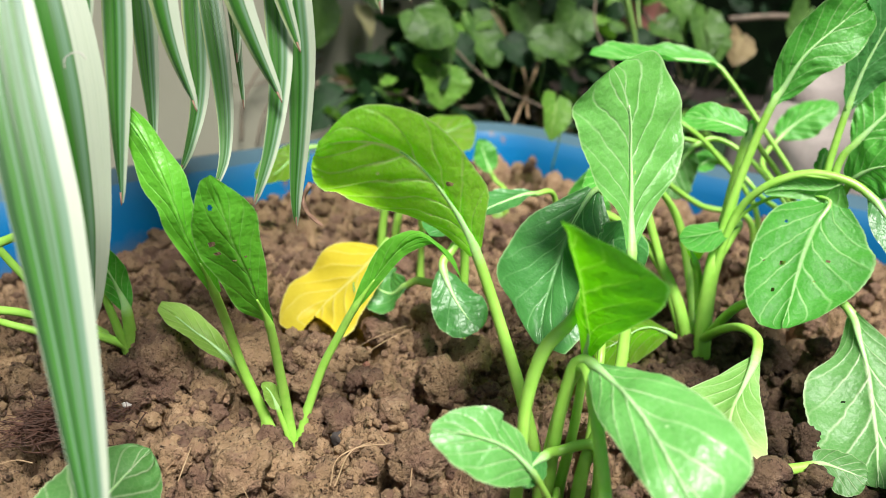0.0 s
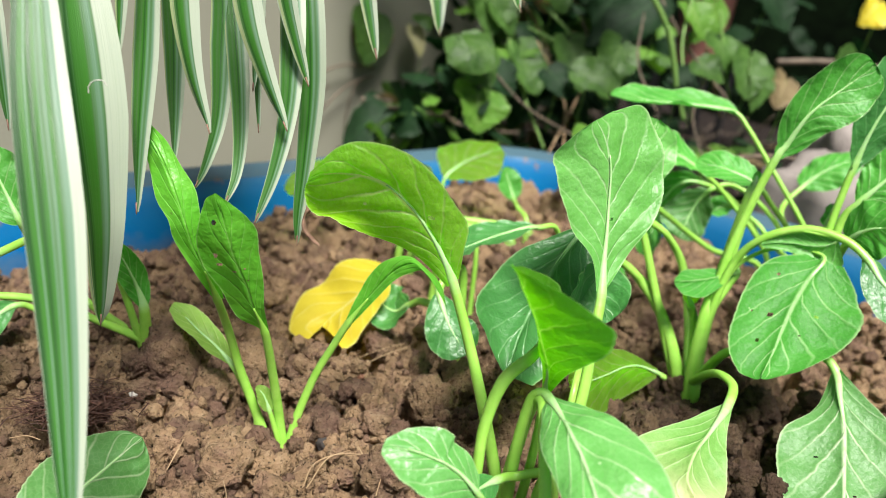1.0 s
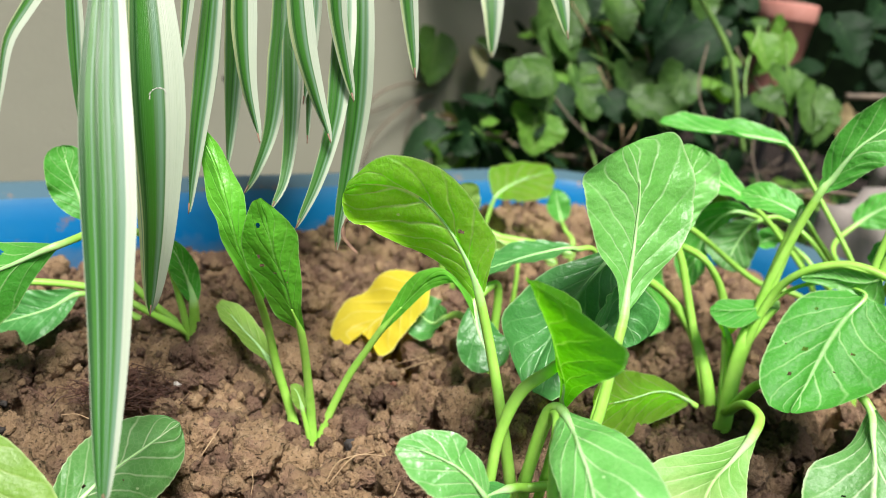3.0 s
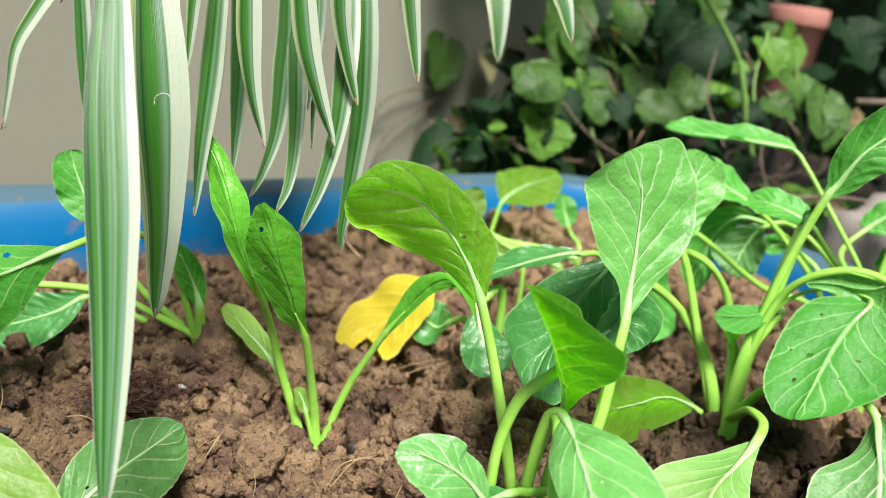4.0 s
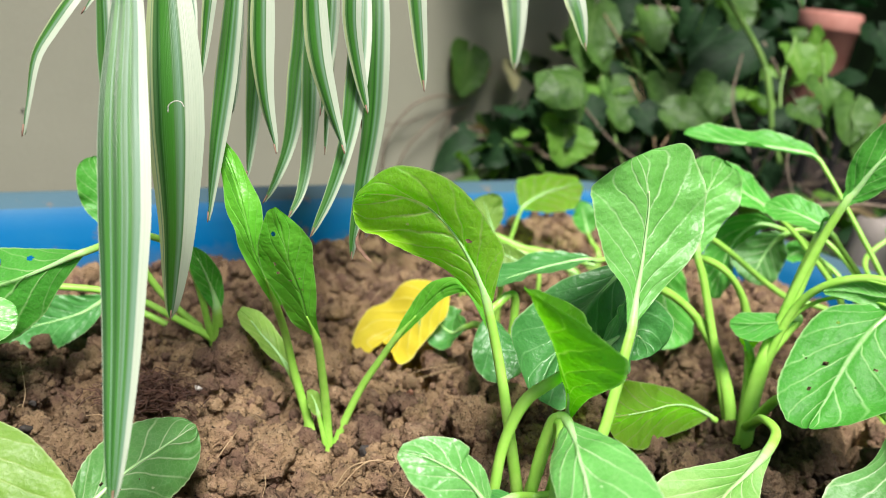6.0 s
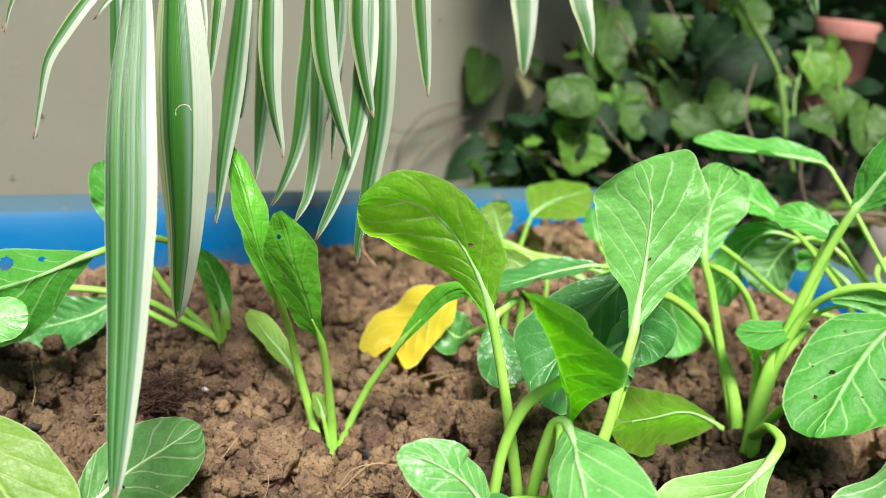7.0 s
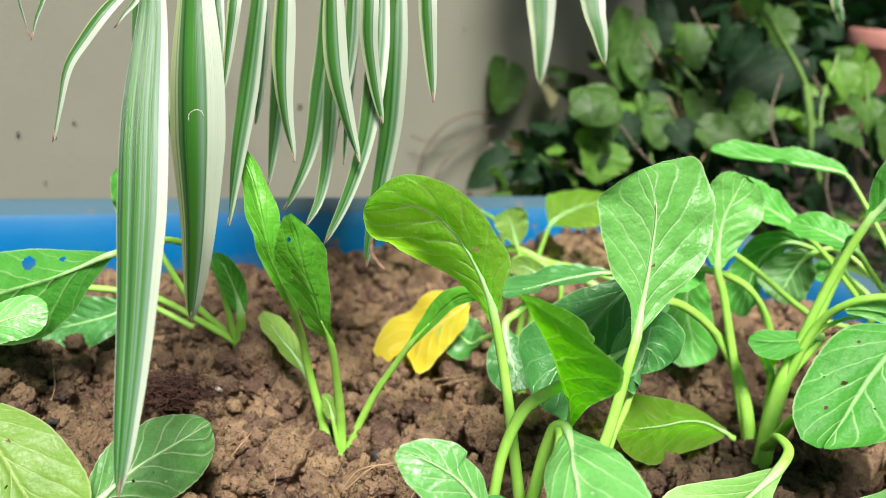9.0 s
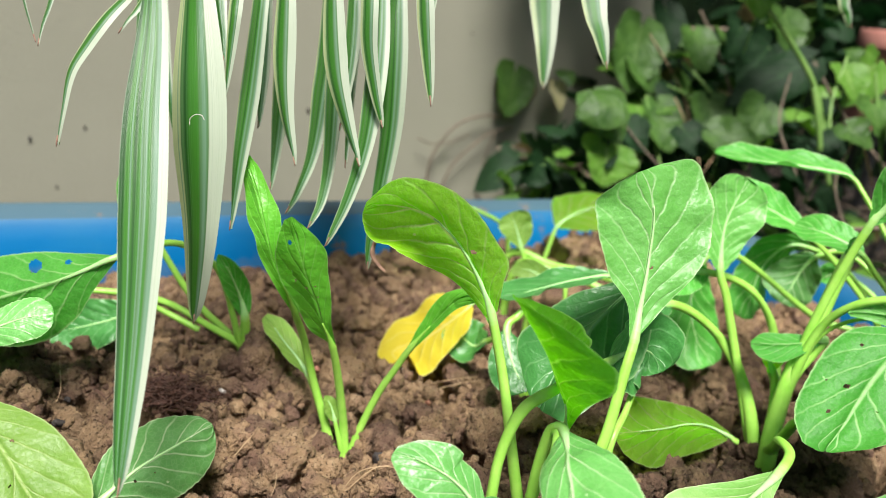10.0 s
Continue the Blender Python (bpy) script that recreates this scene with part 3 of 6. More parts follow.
def height_field(a, b, rng):
    """Clods of many sizes heaped over a gently uneven bed."""
    na, nb = len(a), len(b)
    aa, bb = np.meshgrid(a, b)
    x, y = aa * E1[0] + bb * E2[0], aa * E1[1] + bb * E2[1]
    level = np.vectorize(soil_level)(x, y)
    h = np.zeros_like(level) - 0.036
    step = a[1] - a[0]
    for count, lo, hi in ((150, 0.016, 0.028), (800, 0.009, 0.016), (1800, 0.005, 0.009), (5000, 0.0026, 0.005)):
        sink = 0.0 if lo > 0.009 else 0.003 if lo > 0.004 else 0.009
        for _ in range(count):
            r = rng.uniform(lo, hi)
            ca, cb = rng.uniform(a[0], a[-1]), rng.uniform(b[0], b[-1])
            i0, i1 = max(int((ca - r - a[0]) / step), 0), min(int((ca + r - a[0]) / step) + 2, na)
            j0, j1 = max(int((cb - r - b[0]) / step), 0), min(int((cb + r - b[0]) / step) + 2, nb)
            if i1 - i0 < 2 or j1 - j0 < 2:
                continue
            q = 1 - ((aa[j0:j1, i0:i1] - ca) ** 2 + (bb[j0:j1, i0:i1] - cb) ** 2) / r ** 2
            bump = np.sqrt(np.maximum(q, 0)) * r * 1.35 - r * 0.72 + rng.uniform(-0.003, 0.001) - sink
            patch = h[j0:j1, i0:i1]
            np.maximum(patch, np.where(q > 0, bump, -1), out=patch)
    # broken faces: the clods are rough lumps, not domes
    grain = np.random.default_rng(5)
    for cell, depth in ((0.013, 0.007), (0.0065, 0.005), (0.0043, 0.003)):
        coarse = grain.random((int((b[-1] - b[0]) / cell) + 3, int((a[-1] - a[0]) / cell) + 3))
        u, v = (aa - a[0]) / cell, (bb - b[0]) / cell
        i, j = u.astype(int), v.astype(int)
        fu, fv = u - i, v - j
        fu, fv = fu * fu * (3 - 2 * fu), fv * fv * (3 - 2 * fv)
        rough = (coarse[j, i] * (1 - fu) + coarse[j, i + 1] * fu) * (1 - fv) + (coarse[j + 1, i] * (1 - fu) + coarse[j + 1, i + 1] * fu) * fv
        h += depth * (np.abs(rough - 0.5) * -2 + 0.22)
    h += rng.normal(0, 0.0006, h.shape)
    return x, y, level + h, h


def clod_mesh(rng, name, level=2):
    bm = bmesh.new()
    bmesh.ops.create_icosphere(bm, subdivisions=level, radius=1.0)
    off = Vector(rng.uniform(-50, 50, 3))
    squash = rng.uniform(0.65, 1.0, 3)
    for v in bm.verts:
        d = v.co.normalized()
        k = 1 + 0.42 * noise.noise(d * 1.3 + off) + 0.30 * (0.3 - abs(noise.noise(d * 2.6 + off))) + 0.25 * noise.noise(d * 5.5 + off) + 0.16 * noise.noise(d * 11 + off) + 0.09 * noise.noise(d * 23 + off)
        v.co = Vector((d.x * squash[0], d.y * squash[1], d.z * squash[2])) * k
    me = bpy.data.meshes.new(name)
    bm.to_mesh(me)
    bm.free()
    me.polygons.foreach_set("use_smooth", np.ones(len(me.polygons), dtype=bool))
    me.materials.append(SOIL)
    return me


def inside(a, b, margin):
    l, r, f, k, c = LEFT + margin, RIGHT - margin, FRONT + margin, BACK - margin, CORNER
    if not (l < a < r and f < b < k):
        return False
    return not (a > r - c and b > k - c and (a - r + c) ** 2 + (b - k + c) ** 2 > c * c)


def build_soil():
    rng = np.random.default_rng(11)
    a, b = np.arange(-0.62, RIGHT - 0.035, 0.0021), np.arange(FRONT + 0.035, BACK - 0.035, 0.0021)
    x, y, z, deep = height_field(a, b, rng)

    def surf(p, q, grid=z):
        return grid[min(max(int((q - b[0]) / 0.0021), 0), len(b) - 1), min(max(int((p - a[0]) / 0.0021), 0), len(a) - 1)]


    # the corner of the bed follows the rounded corner of the tub
    aa, bb = np.meshgrid(a, b)
    ca, cb, c = RIGHT - CORNER, BACK - CORNER, CORNER - 0.035
    da, db = np.maximum(aa - ca, 0), np.maximum(bb - cb, 0)
    far = np.hypot(da, db)
    k = np.where((da > 0) & (db > 0) & (far > c), c / np.maximum(far, 1e-9), 1.0)
    aa, bb = np.where(k < 1, ca + da * k, aa), np.where(k < 1, cb + db * k, bb)
    z = np.where(k < 1, -0.06, z)
    x, y = aa * E1[0] + bb * E2[0], aa * E1[1] + bb * E2[1]
    ny, nx = x.shape
    i = np.arange((ny - 1) * nx).reshape(ny - 1, nx)[:, :-1].ravel()
    faces = np.stack([i, i + 1, i + nx + 1, i + nx], 1).tolist()
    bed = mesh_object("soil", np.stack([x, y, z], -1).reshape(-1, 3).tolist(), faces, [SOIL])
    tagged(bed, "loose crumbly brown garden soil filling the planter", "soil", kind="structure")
    rest = box("soil_rest", LEFT + 0.04, -0.615, FRONT + 0.05, BACK - 0.05, -0.14, 0.010, SOIL)
    rest.parent = bed
    lumps = [clod_mesh(rng, "soil_clod", 4) for _ in range(14)]
    made = 0
    while made < 265:
        p, q = rng.uniform(-0.40, 0.55), rng.uniform(-0.25, 0.40)
        if not inside(p, q, 0.06):
            continue
        gx, gy = plan(p, q)
        if any((gx - bx) ** 2 + (gy - by) ** 2 < 0.0011 for bx, by in ((0, 0), (0.11, -0.115), (0.31, 0.03), (-0.10, 0.095), (-0.12, -0.05), (-0.19, -0.08), (0.04, 0.10), (-0.10, -0.10), (-0.085, -0.075), (-0.12, -0.12), (-0.10, -0.14))):
            continue
        r = rng.uniform(0.0065, 0.0125) if made > 85 else rng.uniform(0.0125, 0.020)
        ob = new("soil_clod", lumps[made % 14])
        ob.parent = bed
        ob.matrix_basis = Matrix.LocRotScale((gx, gy, surf(p, q) + r * 0.5), Euler(rng.uniform(0, 6.28, 3)), Vector((r, r, r)))
        made += 1
    # the largest lumps
    for k, (gx, gy, r) in enumerate([(0.292, 0.002, 0.0073), (0.308, 0.003, 0.0073), (0.298, -0.002, 0.0061), (-0.013, -0.043, 0.0051), (0.006, -0.043, 0.0055), (-0.002, -0.052, 0.0043), (-0.104, 0.093, 0.0065), (-0.093, 0.093, 0.006), (-0.077, 0.056, 0.0244), (-0.013, -0.047, 0.0145), (-0.042, -0.019, 0.0161), (-0.048, 0.04, 0.0153), (-0.207, 0.047, 0.0145), (-0.236, 0.03, 0.0124), (0.027, -0.001, 0.0135), (-0.003, 0.1, 0.0141), (0.013, 0.301, 0.016), (-0.013, -0.069, 0.0125), (0.056, -0.01, 0.0157), (0.155, 0.018, 0.0125), (-0.188, 0.094, 0.012), (0.046, 0.036, 0.0127), (0.355, 0.043, 0.0158), (0.359, -0.001, 0.0163), (0.258, -0.026, 0.0131), (0.078, 0.105, 0.0124), (-0.186, -0.024, 0.0112), (-0.074, -0.022, 0.0129), (0.011, 0.045, 0.0112)]):
        ob = new("soil_clod", lumps[k % 14])
        ob.parent = bed
        ob.matrix_basis = Matrix.LocRotScale((gx, gy, soil_level(gx, gy) + r * 0.25), Euler(rng.uniform(0, 6.28, 3)), Vector((r, r, r * 0.85)))
    # crumbs too many to count
    small = [clod_mesh(rng, "crumb_seed", 3 if k < 5 else 2 if k < 10 else 1) for k in range(15)]
    vs, fs, base = [], [], 0
    for k in range(19000):
        p, q = (rng.uniform(-0.45, 0.62), rng.uniform(-0.26, 0.395)) if k % 3 == 0 else (rng.uniform(-0.33, 0.36), rng.uniform(-0.24, 0.30))
        if not inside(p, q, 0.045) or surf(p, q, deep) < -0.007:
            continue
        gx, gy = plan(p, q)
        r = 0.0024 + 0.0076 * rng.random() ** 1.8 if k % 3 == 0 else rng.uniform(0.0010, 0.0034)
        me = small[rng.integers(5) + (0 if r > 0.0055 else 5 if r > 0.0026 else 10)]
        co = np.empty(len(me.vertices) * 3)
        me.vertices.foreach_get("co", co)
        turn = np.array(Euler(rng.uniform(0, 6.28, 3)).to_matrix())
        co = co.reshape(-1, 3) @ turn.T * r + (gx, gy, surf(p, q) + r * rng.uniform(0.2, 0.85))
        vs.append(co)
        fs += [tuple(base + k for k in f.vertices) for f in me.polygons]
        base += len(co)
    crumbs = mesh_object("soil_crumbs", np.vstack(vs).tolist(), fs, [SOIL], bed)
    tagged(crumbs, kind="stuff")
    for me in small:
        bpy.data.meshes.remove(me)
    return bed


planter = build_planter()
build_ground()
soil = build_soil()
WALL = 0.80
wall = tagged(box("wall_back", -3.2, 1.02, WALL, WALL + 0.15, -0.2, 0.90, PLASTER), "beige plastered garden wall with small dark stains", "wall", kind="structure")
coping = tagged(box("wall_coping", -3.2, 1.03, WALL - 0.03, WALL + 0.18, 0.90, 0.94, DARKWOOD), "dark timber coping on top of the wall", "coping", kind="structure")
# sheets added behind the leaves to stand for the shade in their gaps
shade_sheet = tagged(box("backdrop", 0.4, 6.0, 2.6, 2.7, -0.2, 3.5, SHADE_SHEET), "near-black sheet added for the shade of distant garden foliage", "backdrop", kind="structure")
shade_sheet = tagged(box("backdrop", 3.4, 3.5, -3.0, 2.6, -0.2, 3.0, SHADE_SHEET), "near-black sheet added for the shade of distant garden foliage", "backdrop", kind="structure")

# ---- leafy vegetables ----
PLANTS = {}
NAMES = {
    "seedling": ((0, 0, 0), "young leafy green seedling with insect-nibbled leaves"),
    "front": ((0.11, -0.11, 0.02), "large leafy green with broad glossy leaves and arching stalks"),
    "right": ((0.31, 0.03, 0.015), "leafy green with thick pale stalks and rounded drooping leaves"),
    "ground_leaf": ((0.22, -0.13, 0.03), "leaf with thick stalk lying on the soil"),
    "edge": ((0.425, 0.108, 0.012), "tall leafy green with upright dark leaves"),
    "backright": ((0.45, 0.11, 0.012), "leafy green with long thin stalks near the planter end"),
    "midback": ((0.16, 0.25, 0.012), "sprawling leafy green with pale fallen stalks"),
    "low": ((0.12, 0.07, 0.012), "low dark leafy green close to the soil"),
    "fallen": ((0.05, 0.10, 0.03), "fallen bright yellow leaf lying on the soil"),
    "loose": ((0.19, -0.04, 0.02), "broken-off bright green leaf propped up on the soil"),
    "left": ((-0.10, 0.09, 0.03), "leafy green with long bent stalks and holed leaves"),
    "corner": ((-0.23, -0.07, 0.02), "pale green leafy plant with one broad mottled leaf"),
    "low2": ((-0.15, -0.07, 0.0), "single dark green leaf flat on the soil"),
}


def plant_root(plant):
    if plant not in PLANTS:
        place, label = NAMES[plant]
        alone = plant in ("fallen", "loose")
        PLANTS[plant] = empty("fallen_leaf" if alone else "leafy_green_plant", place, label, "leaf" if alone else "vegetable", "" if alone else "leafy greens in the planter")
    return PLANTS[plant]


def stalk_tube(root, points, start, side, r, rib=0.8, pale=True):
    """The stalk, which runs on under the blade as its midrib: the object, the path and the blade's first fraction of it."""
    path, marks = curve_through(points, 110)
    s0, s = marks[start], np.linspace(0, 1, 110)
    base = 0.0042 * r
    rad = np.where(s < s0, base * (1 - 0.28 * s / max(s0, 0.05)), base * (0.16 + 0.56 * np.exp(-(s - s0) * 9)) * np.clip(1 - (s - s0) / (1 - s0) * 0.8 / rib, 0, 1) + 0.0002)
    if s0 > 0.15:
        rad = rad * (1 + 0.4 * np.exp(-s * 16))
    keep = s <= s0 + (1 - s0) * rib
    pv, pf = tube(path[keep], rad[keep], 12, 0.82, side)
    stalk = mesh_object("leaf_stalk", to_local(pv, root), pf, [STALK] + PALER if pale else [STALK], root, None, [min(max(int((min(f) // 12 / 109 - s0) * 60 + 3), 0), 5) if pale else 0 for f in pf])
    return stalk, path, s0


def rooted(plant, points):
    """The points with one more below the soil, where the stalk comes out of the ground."""
    points = list(points)
    x, y, z = points[0]
    ground = soil_level(x, y)
    if plant not in ("fallen", "ground_leaf", "low2", "loose") and z > ground - 0.012:
        nx, ny, _ = points[1]
        return [(x - (nx - x) * 0.2, y - (ny - y) * 0.2, min(ground, z) - 0.016)] + points
    return points


def leaf(plant, points, start, width, side, kind, cup=0.1, r=1.0, mat="leaf", wave=0.032, fold=0.0, holes=()):
    """A leaf of an even outline on its stalk."""
    root = plant_root(plant)
    grown = rooted(plant, points)
    start += len(grown) - len(points)
    stalk, path, s0 = stalk_tube(root, grown, start, side, r)
    seed = (points[-1][0] * 131 + points[-1][2] * 57) % 6.28
    i0 = max(int(s0 * 109) - 1, 0)
    sub, _ = curve_through([tuple(p) for p in path[i0:]], 120 if holes else 60)
    bv, bf, uv = blade_mesh(sub, side, width, kind, cup, wave, seed, 56 if holes else 24, fold, holes)
    mesh_object("leaf_blade", to_local(bv, root), bf, [LEAF[mat]], stalk, uv)
    return stalk


def shaped_leaf(plant, stem, mids, left, right, mat="leaf", cup=0.0, wave=0.03, r=1.0, holes=(), veins=5.5, rib=0.8, pucker=1.0):
    """A leaf with a lopsided or folded blade: left and right give the reach of each half from the midrib, in mm."""
    root = plant_root(plant)
    grown = rooted(plant, stem)
    n, nv = 110, 61
    side = np.array(right[len(right) // 2]) - np.array(left[len(left) // 2])
    stalk, _, _ = stalk_tube(root, grown + list(mids), len(grown), side, r, rib, mat != "leaf_young")
    v = np.linspace(0, 1, n)
    mid, marks = curve_through(mids, n)

    def reach(offs):
        t = np.interp(v, marks, np.arange(len(offs)))
        p = np.array(offs, float) / 1000
        ext = np.vstack([2 * p[0] - p[1], p, 2 * p[-1] - p[-2]])
        i = np.minimum(t.astype(int), len(offs) - 2)
        f = (t - i)[:, None]
        a, b, c, d = ext[i], ext[i + 1], ext[i + 2], ext[i + 3]
        return 0.5 * (2 * b + (c - a) * f + (2 * a - 5 * b + 4 * c - d) * f ** 2 + (3 * b - a - 3 * c + d) * f ** 3)

    lo, ro = reach(left), reach(right)
    u = np.linspace(-1, 1, nv)
    off = np.where((u < 0)[None, :, None], lo[:, None], ro[:, None])
    size = np.linalg.norm(off, axis=2)
    seed = (mids[-1][0] * 131 + mids[-1][2] * 57) % 6.28
    tan = unit(np.gradient(mid, axis=0))
    up = unit(np.cross(unit(ro) - unit(lo), tan))
    au, sg = np.abs(u)[None], np.sign(u)[None]
    tooth = 1 + (0.010 * np.abs(np.sin(v[:, None] * 52 + seed * 7 + sg)) + 0.014 * np.sin(v[:, None] * 17 + seed * 3 + sg * 2)) * np.clip((au - 0.75) * 4, 0, 1)
    run = v[:, None] * veins - 2.3 * au ** 0.8 + 0.42 * (u > 0)[None]
    tri = np.abs(run - np.floor(run) - 0.5) * 2
    quilt = 0.020 * pucker * (1 - tri ** 3) * au ** 0.5 * (1.05 - au) * (1 + 0.5 * np.sin(v[:, None] * 9 + u[None] * 6 + seed))
    ripple = wave * au ** 2.2 * (np.sin(v[:, None] * 14 + seed * 5 + sg * 1.3) + 0.6 * np.sin(v[:, None] * 31 + seed * 11 - sg))
    lift = size * (2.2 * cup * au * (1 - au) * -2 + quilt * 2 + ripple)
    # the halves leave the midrib in a small groove
    groove = -0.0011 * np.exp(-(au / 0.07) ** 2) * np.clip(size / 0.01, 0, 1)
    pos = mid[:, None] + off * (au * tooth)[..., None] + up[:, None] * (lift + groove)[..., None]
    width, length = 2 * np.mean(size), np.linalg.norm(np.diff(mid, axis=0), axis=1).sum()

    def eaten(i, j):
        return any(((u[j] + u[j + 1]) / 4 + 0.5 - hu) ** 2 * (width / length) ** 2 + ((v[i] + v[i + 1]) / 2 - hv) ** 2 < hr * hr for hu, hv, hr in holes)

    faces = [(i * nv + j, i * nv + j + 1, (i + 1) * nv + j + 1, (i + 1) * nv + j) for i in range(n - 1) for j in range(nv - 1) if not eaten(i, j)]
    uv = np.stack(np.broadcast_arrays(u[None] * 0.5 + 0.5, v[:, None]), -1).reshape(-1, 2)
    mesh_object("leaf_blade", to_local(pos.reshape(-1, 3), root), faces, [LEAF[mat]], stalk, uv)
    return stalk


shaped_leaf('seedling', [(-0.003, 0.002, -0.005), (-0.006, 0.005, 0.02), (-0.011, 0.001, 0.052)],
            [(-0.017, -0.009, 0.086), (-0.024, -0.016, 0.105), (-0.029, -0.021, 0.122), (-0.035, -0.026, 0.138), (-0.039, -0.03, 0.153), (-0.042, -0.031, 0.165), (-0.045, -0.033, 0.174), (-0.046, -0.033, 0.179)],
            [(-3.2, 3.1, 1.4), (-10.2, 6.6, -7), (-13.2, 7.1, -6.8), (-16.8, 7.2, -5.1), (-16.6, 4.6, -3.2), (-11.4, 1.7, 0), (-5.4, 2.3, 1.4), (-0.6, -0, -0.4)],
            [(2.5, -0.3, 0.3), (5.9, -1.5, 1.2), (9.6, -0.1, 3.9), (12.8, 2, 5.2), (14.7, 3.6, 4.5), (11.8, 2.9, 1.3), (6, 3.3, -0.3), (0.9, -0.1, 0.1)], r=0.84, mat='leaf_young', rib=0.22, cup=0.06, holes=[(0.2, 0.62, 0.016), (0.24, 0.56, 0.012), (0.62, 0.5, 0.006), (0.3, 0.82, 0.012), (0.6, 0.42, 0.006), (0.42, 0.5, 0.007), (0.55, 0.3, 0.006)])
shaped_leaf('seedling', [(-0.012, 0.004, -0.005), (-0.02, 0.01, 0.018), (-0.031, 0.014, 0.048), (-0.039, 0.011, 0.079)],
            [(-0.045, 0.002, 0.102), (-0.052, -0.008, 0.125), (-0.058, -0.015, 0.142), (-0.062, -0.018, 0.157), (-0.067, -0.015, 0.172), (-0.073, -0.008, 0.186), (-0.079, -0.002, 0.196), (-0.086, 0.005, 0.204)],
            [(-3.7, -0.6, 3.1), (-5.5, -2.3, 0.3), (-10, 1.5, 3.2), (-8.9, 4.5, 0.1), (-10.6, 6.3, -5), (-8.4, 6, -4.8), (-5.2, 4, -3.2), (-0.8, 0.9, -0.9)],
            [(3.4, 0.9, 1.1), (6.2, 4.2, 2.7), (7.2, 5.1, 2.6), (8, 5.1, 2.8), (9.8, 3.6, 2.5), (8.3, 1.1, 0.6), (6.4, -0.1, 2.5), (4.8, -1.3, 1.5)], r=0.84, mat='leaf_young', rib=0.22, cup=0.06)
shaped_leaf('seedling', [(-0.02, 0.01, 0.016), (-0.028, 0.016, 0.034)],
            [(-0.036, 0.022, 0.047), (-0.047, 0.032, 0.056), (-0.058, 0.04, 0.063), (-0.068, 0.05, 0.069), (-0.077, 0.057, 0.073)],
            [(-1.5, -0.8, 0.3), (-5.6, -7.5, 0.7), (-3.1, -8.3, -0.6), (-4.1, -8.4, -1.4), (-0.9, -3.6, -1.6)],
            [(1.4, 1, 0.5), (6.4, 5.6, 0.4), (6.1, 9, 4.3), (4.1, 9, 3.4), (1.8, 3.4, 1.4)], mat='leaf_pale', r=0.7)
shaped_leaf('seedling', [(0.001, 0.003, -0.003), (0.006, 0.005, 0.018), (0.016, 0.008, 0.046), (0.026, 0.009, 0.066)],
            [(0.035, 0.008, 0.084), (0.048, 0.006, 0.105), (0.058, 0, 0.122), (0.066, -0.008, 0.132), (0.072, -0.017, 0.134), (0.079, -0.024, 0.128), (0.086, -0.028, 0.119), (0.089, -0.029, 0.111)],
            [(-1.6, 0.6, 1.2), (-6.7, 4.4, 0.7), (-8.1, 7.9, 0.8), (-6.9, 11.5, -0.5), (-4.4, 12, 2.2), (-2.9, 10.7, 5.3), (-1, 8.1, 4.8), (-0.3, 1.5, 1.2)],
            [(1.6, -0.6, -1.2), (3.2, -3.8, -0.5), (3.7, -5, -0.7), (5.1, -7.5, -1.1), (2.5, -5.2, -1.8), (-0.4, -3.3, -0.5), (-1, -2.1, -0.3), (0.2, -1.3, -0.5)], r=0.84, mat='leaf_young', rib=0.22, wave=0.05)
leaf('seedling', [(-0.005, 0.0, -0.001), (-0.012, 0.003, 0.024), (-0.016, 0.004, 0.035), (-0.021, 0.005, 0.041)], 1, 0.0108, (0.86, 0.37, 0.35), 'lance', r=0.5, mat='leaf_pale')
shaped_leaf('front', [(0.108, -0.109, 0.033), (0.098, -0.103, 0.074), (0.088, -0.085, 0.114)],
            [(0.077, -0.073, 0.148), (0.069, -0.069, 0.164), (0.06, -0.066, 0.177), (0.05, -0.065, 0.188), (0.038, -0.065, 0.197), (0.026, -0.067, 0.201), (0.014, -0.068, 0.202), (0.005, -0.067, 0.2), (-0.001, -0.064, 0.196)],
            [(-2.8, -0.5, -2.8), (-9.2, 7.5, -7.1), (-17.7, 17.9, -14.7), (-22.1, 25.9, -24.7), (-21.3, 26.7, -28.5), (-18.1, 23.4, -27.5), (-12.9, 16.8, -22.3), (-6.4, 10.7, -12.4), (-0.5, 1.6, -1.7)],
            [(3.2, 0.2, 1.9), (12.1, -3.1, 2.4), (21.8, -3.7, 1.8), (22.8, -4.3, 3.7), (20.1, -3.8, 10.4), (17.4, -3, 14.6), (12.5, -4.4, 17.9), (7.7, -2.3, 15.7), (1.3, -0.5, 5.5)], mat='leaf_lime', cup=-0.10, r=0.92, rib=0.62, pucker=2.4, holes=[(0.655, 0.38, 0.016)])
